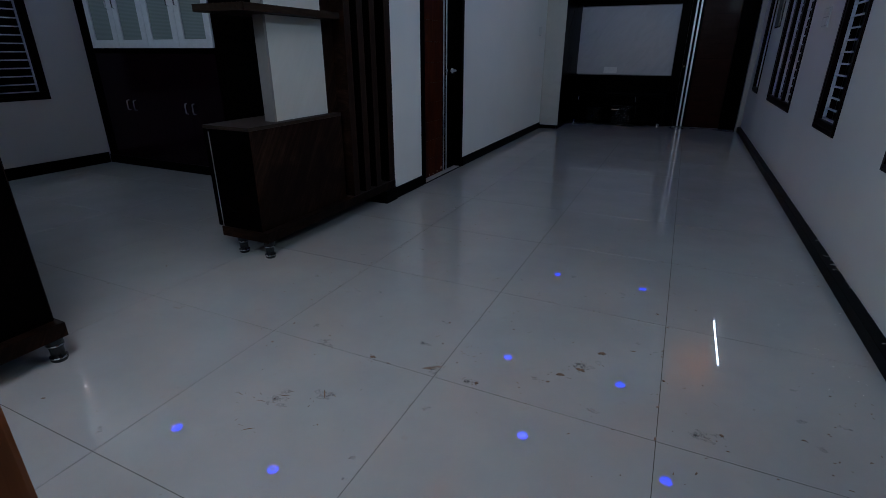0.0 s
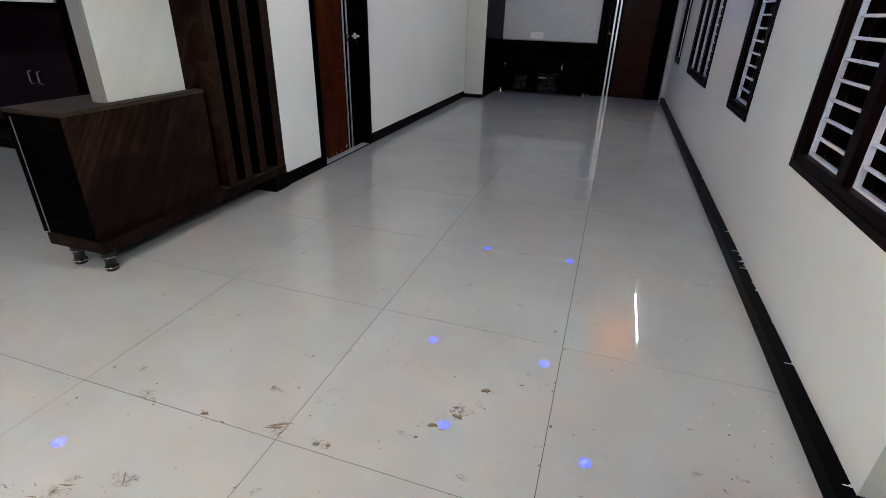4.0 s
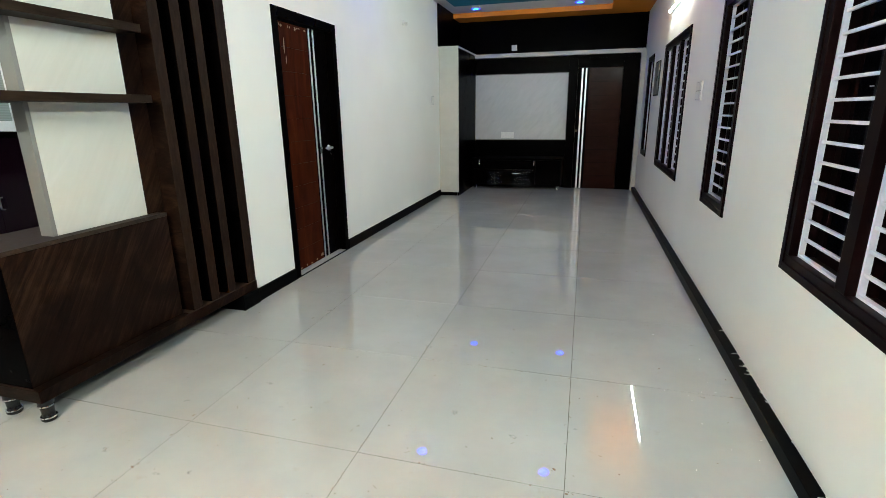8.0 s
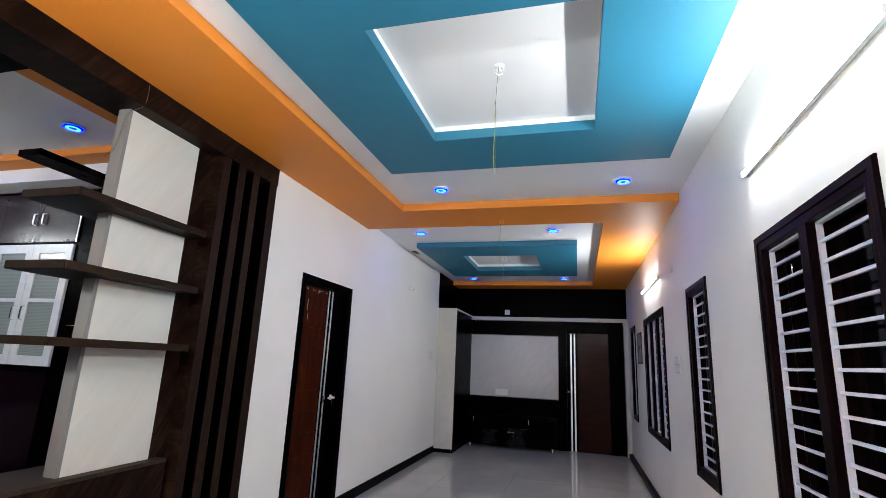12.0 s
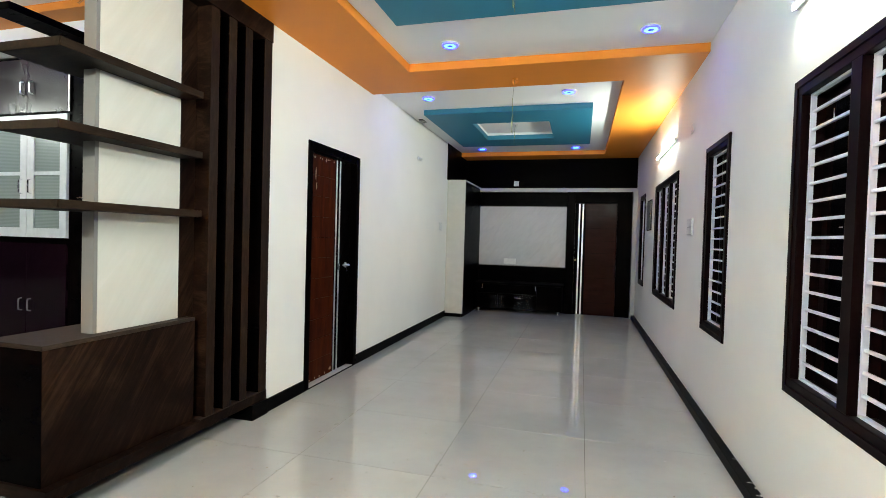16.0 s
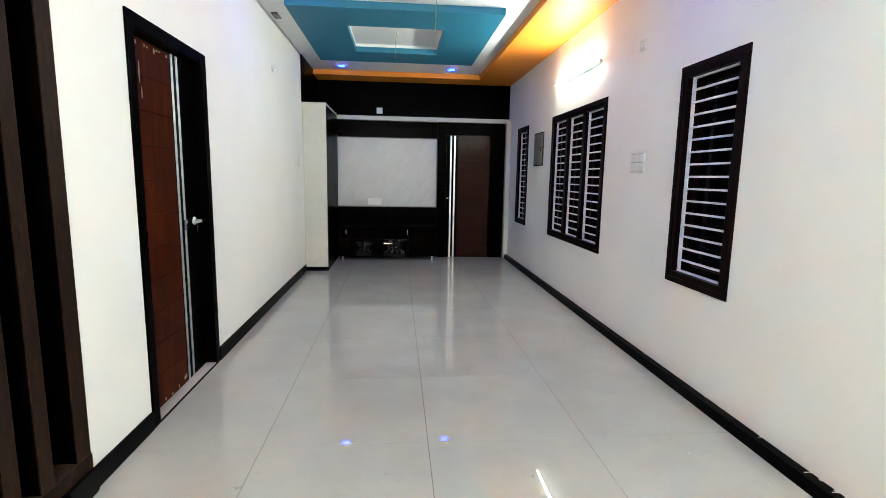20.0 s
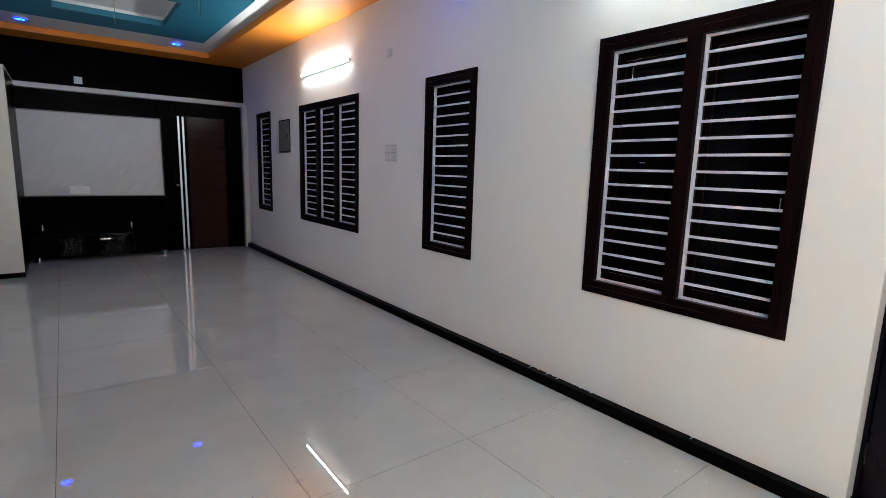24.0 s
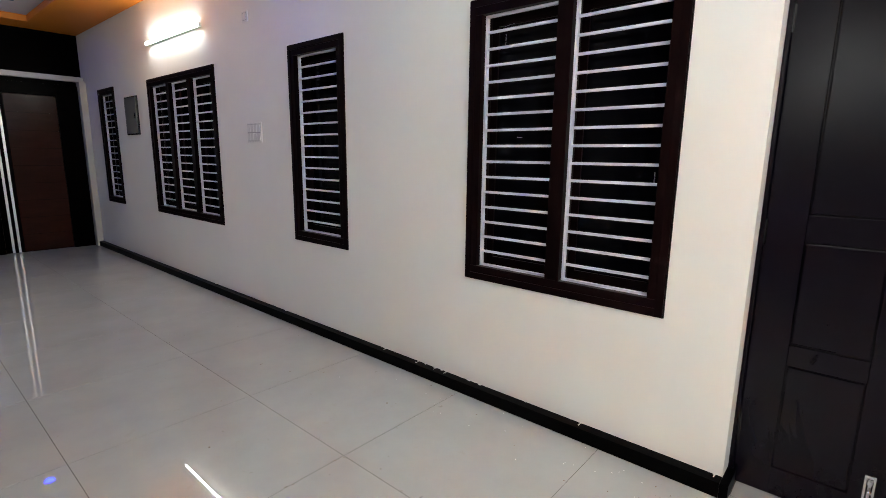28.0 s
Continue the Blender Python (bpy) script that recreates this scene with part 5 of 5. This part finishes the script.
def crumb(x, y, r):
    n = rng.randint(5, 8)
    a0, stretch = rng.random() * 6.28, rng.uniform(1.0, 3.2)
    h = min(0.002, r * 0.2)
    lo, hi = [], []
    for k in range(n):
        a = 2 * math.pi * k / n
        q = r * rng.uniform(0.55, 1.2)
        u, v = q * stretch * math.cos(a), q * math.sin(a)
        px, py = x + u * math.cos(a0) - v * math.sin(a0), y + u * math.sin(a0) + v * math.cos(a0)
        lo.append(dirt.verts.new((px, py, 0.0003)))
        hi.append(dirt.verts.new((x + (px - x) * 0.6, y + (py - y) * 0.6, 0.0003 + h)))
    for k in range(n):
        dirt.faces.new((lo[k], lo[(k + 1) % n], hi[(k + 1) % n], hi[k]))
    dirt.faces.new(hi)


def clod(bm, x, y, r, h, n=18):
    """A flat lump with a ragged outline."""
    a0 = rng.random() * 6.28
    outline = []
    for k in range(n):
        a = 2 * math.pi * k / n
        q = r * (0.72 + 0.22 * math.sin(2 * a + a0) + 0.16 * math.sin(5 * a + 2 * a0) + rng.uniform(-0.16, 0.16))
        outline.append((x + q * math.cos(a), y + 0.7 * q * math.sin(a)))
    lo = [bm.verts.new((px, py, 0.0003)) for px, py in outline]
    hi = [bm.verts.new((x + (px - x) * 0.75, y + (py - y) * 0.75, 0.0003 + h * rng.uniform(0.6, 1.0))) for px, py in outline]
    top = bm.verts.new((x, y, 0.0003 + h))
    for k in range(n):
        bm.faces.new((lo[k], lo[(k + 1) % n], hi[(k + 1) % n], hi[k]))
        bm.faces.new((hi[k], hi[(k + 1) % n], top))


def stroke(bm, x, y, length, angle, width, h=0.0006):
    """A thin curved scuff that tapers to its ends."""
    n = 8
    bend = rng.uniform(-0.35, 0.35)
    left, right = [], []
    for k in range(n + 1):
        f = k / n - 0.5
        u, v = f * length, bend * length * (f * f - 0.25)
        w = width * (1 - 3.4 * f * f) * rng.uniform(0.5, 1.1)
        for side, out in ((1, left), (-1, right)):
            p, q = u, v + side * w / 2
            out.append(bm.verts.new((x + p * math.cos(angle) - q * math.sin(angle), y + p * math.sin(angle) + q * math.cos(angle), 0.0003 + h * (1 if abs(f) < 0.4 else 0.3))))
    for k in range(n):
        bm.faces.new((left[k], right[k], right[k + 1], left[k + 1]))


CLODS = ((-1.131, 0.003, 0.021), (-1.195, -0.062, 0.018), (-1.069, 0.157, 0.020), (-1.230, -0.127, 0.009), (-0.827, 0.067, 0.009), (-0.877, 0.618, 0.009),
         (-0.641, -0.166, 0.010), (-0.625, -0.236, 0.006), (-0.399, -0.076, 0.008), (-0.319, -0.009, 0.006), (-0.133, -0.092, 0.006), (-1.473, -0.252, 0.012),
         (-1.877, -0.691, 0.006), (-2.380, -0.361, 0.009), (-1.642, -0.471, 0.006), (-1.924, -0.272, 0.016))
STROKES = ((-1.663, -0.230, 0.085, 0.5), (-1.672, -0.246, 0.07, 0.4), (-1.955, -0.551, 0.054, -0.9), (-2.084, -0.618, 0.044, 0.3), (-2.139, -0.681, 0.036, 0.2),
           (-2.236, -0.679, 0.030, -0.2), (-2.072, -0.808, 0.046, 0.7), (-3.022, -0.324, 0.050, 0.1), (-1.546, -0.091, 0.026, 0.9), (-1.595, -0.094, 0.024, 0.7))
for x, y, r in CLODS:
    clod(dirt, x, y, r, min(0.004, r * 0.22))
    for _ in range(5 if r > 0.01 else 1):
        clod(dirt, x + rng.gauss(0, r * 1.6), y + rng.gauss(0, r * 1.6), rng.uniform(0.0018, 0.0048), 0.001, 9)
for x, y, d, a in STROKES:
    stroke(dirt, x, y, d, a, d * 0.12)
    for _ in range(3):
        stroke(dirt, x + rng.gauss(0, 0.03), y + rng.gauss(0, 0.03), rng.uniform(0.008, 0.02), a + rng.gauss(0, 0.6), rng.uniform(0.0015, 0.0035))
for _ in range(300):
    x, y = rng.uniform(-5.5, -0.05), rng.triangular(-1.5, 4.5, -0.2)
    if (x < -3.3 and y > 1.7) or -3.3 < x < -3.0:
        continue
    crumb(x, y, rng.choice((0.0012, 0.0015, 0.002, 0.002, 0.0025, 0.003, 0.004)))
for _ in range(60):
    x, y = rng.uniform(-2.8, -0.15), rng.triangular(-0.9, 3.0, 0.0)
    if rng.random() < 0.5:
        stroke(dirt, x, y, rng.uniform(0.008, 0.03), rng.uniform(0, 3.14), rng.uniform(0.0015, 0.003))
    else:
        clod(dirt, x, y, rng.uniform(0.002, 0.0055), 0.0012, 9)
for _ in range(110):
    along = rng.triangular(-0.6, 3.0, 0.2)
    if rng.random() < 0.5:
        crumb(JX - P * rng.randint(0, 2) + rng.gauss(0, 0.005), along, rng.uniform(0.0015, 0.004))
    else:
        crumb(rng.uniform(-2.9, -0.1), JY + P * rng.randint(0, 2) + rng.gauss(0, 0.005), rng.uniform(0.0015, 0.004))
for _ in range(26):
    crumb(rng.uniform(-0.35, 0.09), rng.uniform(-0.75, 0.3), rng.uniform(0.0015, 0.005))
solid("mud_crumbs", dirt, MUD, "dried mud clods, crumbs and scuffs scattered on the floor", "dirt", "stuff")

smear = bmesh.new()
for x, y, r in ((-2.166, -0.262, 0.045), (-1.65, -0.235, 0.04), (-2.07, -0.64, 0.06), (-1.12, 0.03, 0.05), (-1.50, -0.255, 0.03), (-0.68, -0.2, 0.05), (-1.94, -0.56, 0.05), (-1.78, -0.09, 0.03)):
    for _ in range(4):
        clod(smear, x + rng.gauss(0, r * 0.4), y + rng.gauss(0, r * 0.3), r * rng.uniform(0.35, 0.8), 0.00005, 16)
for _ in range(34):
    clod(smear, rng.uniform(-2.8, -0.2), rng.triangular(-1.2, 2.4, -0.3), rng.uniform(0.01, 0.03), 0.00005, 14)
solid("floor_smears", smear, SMEAR, "faint brown footprints and dried water marks on the tiles", "stain", "stuff")

chips = bmesh.new()
for _ in range(26):
    stroke(chips, -abs(rng.gauss(0.05, 0.14)) - 0.07, rng.triangular(-0.1, 2.6, 0.3), rng.uniform(0.004, 0.011), rng.uniform(0, 3.14), rng.uniform(0.002, 0.004), 0.0012)
solid("paint_chips", chips, WALL, "white paint chips fallen along the skirting", "paint chip", "stuff")
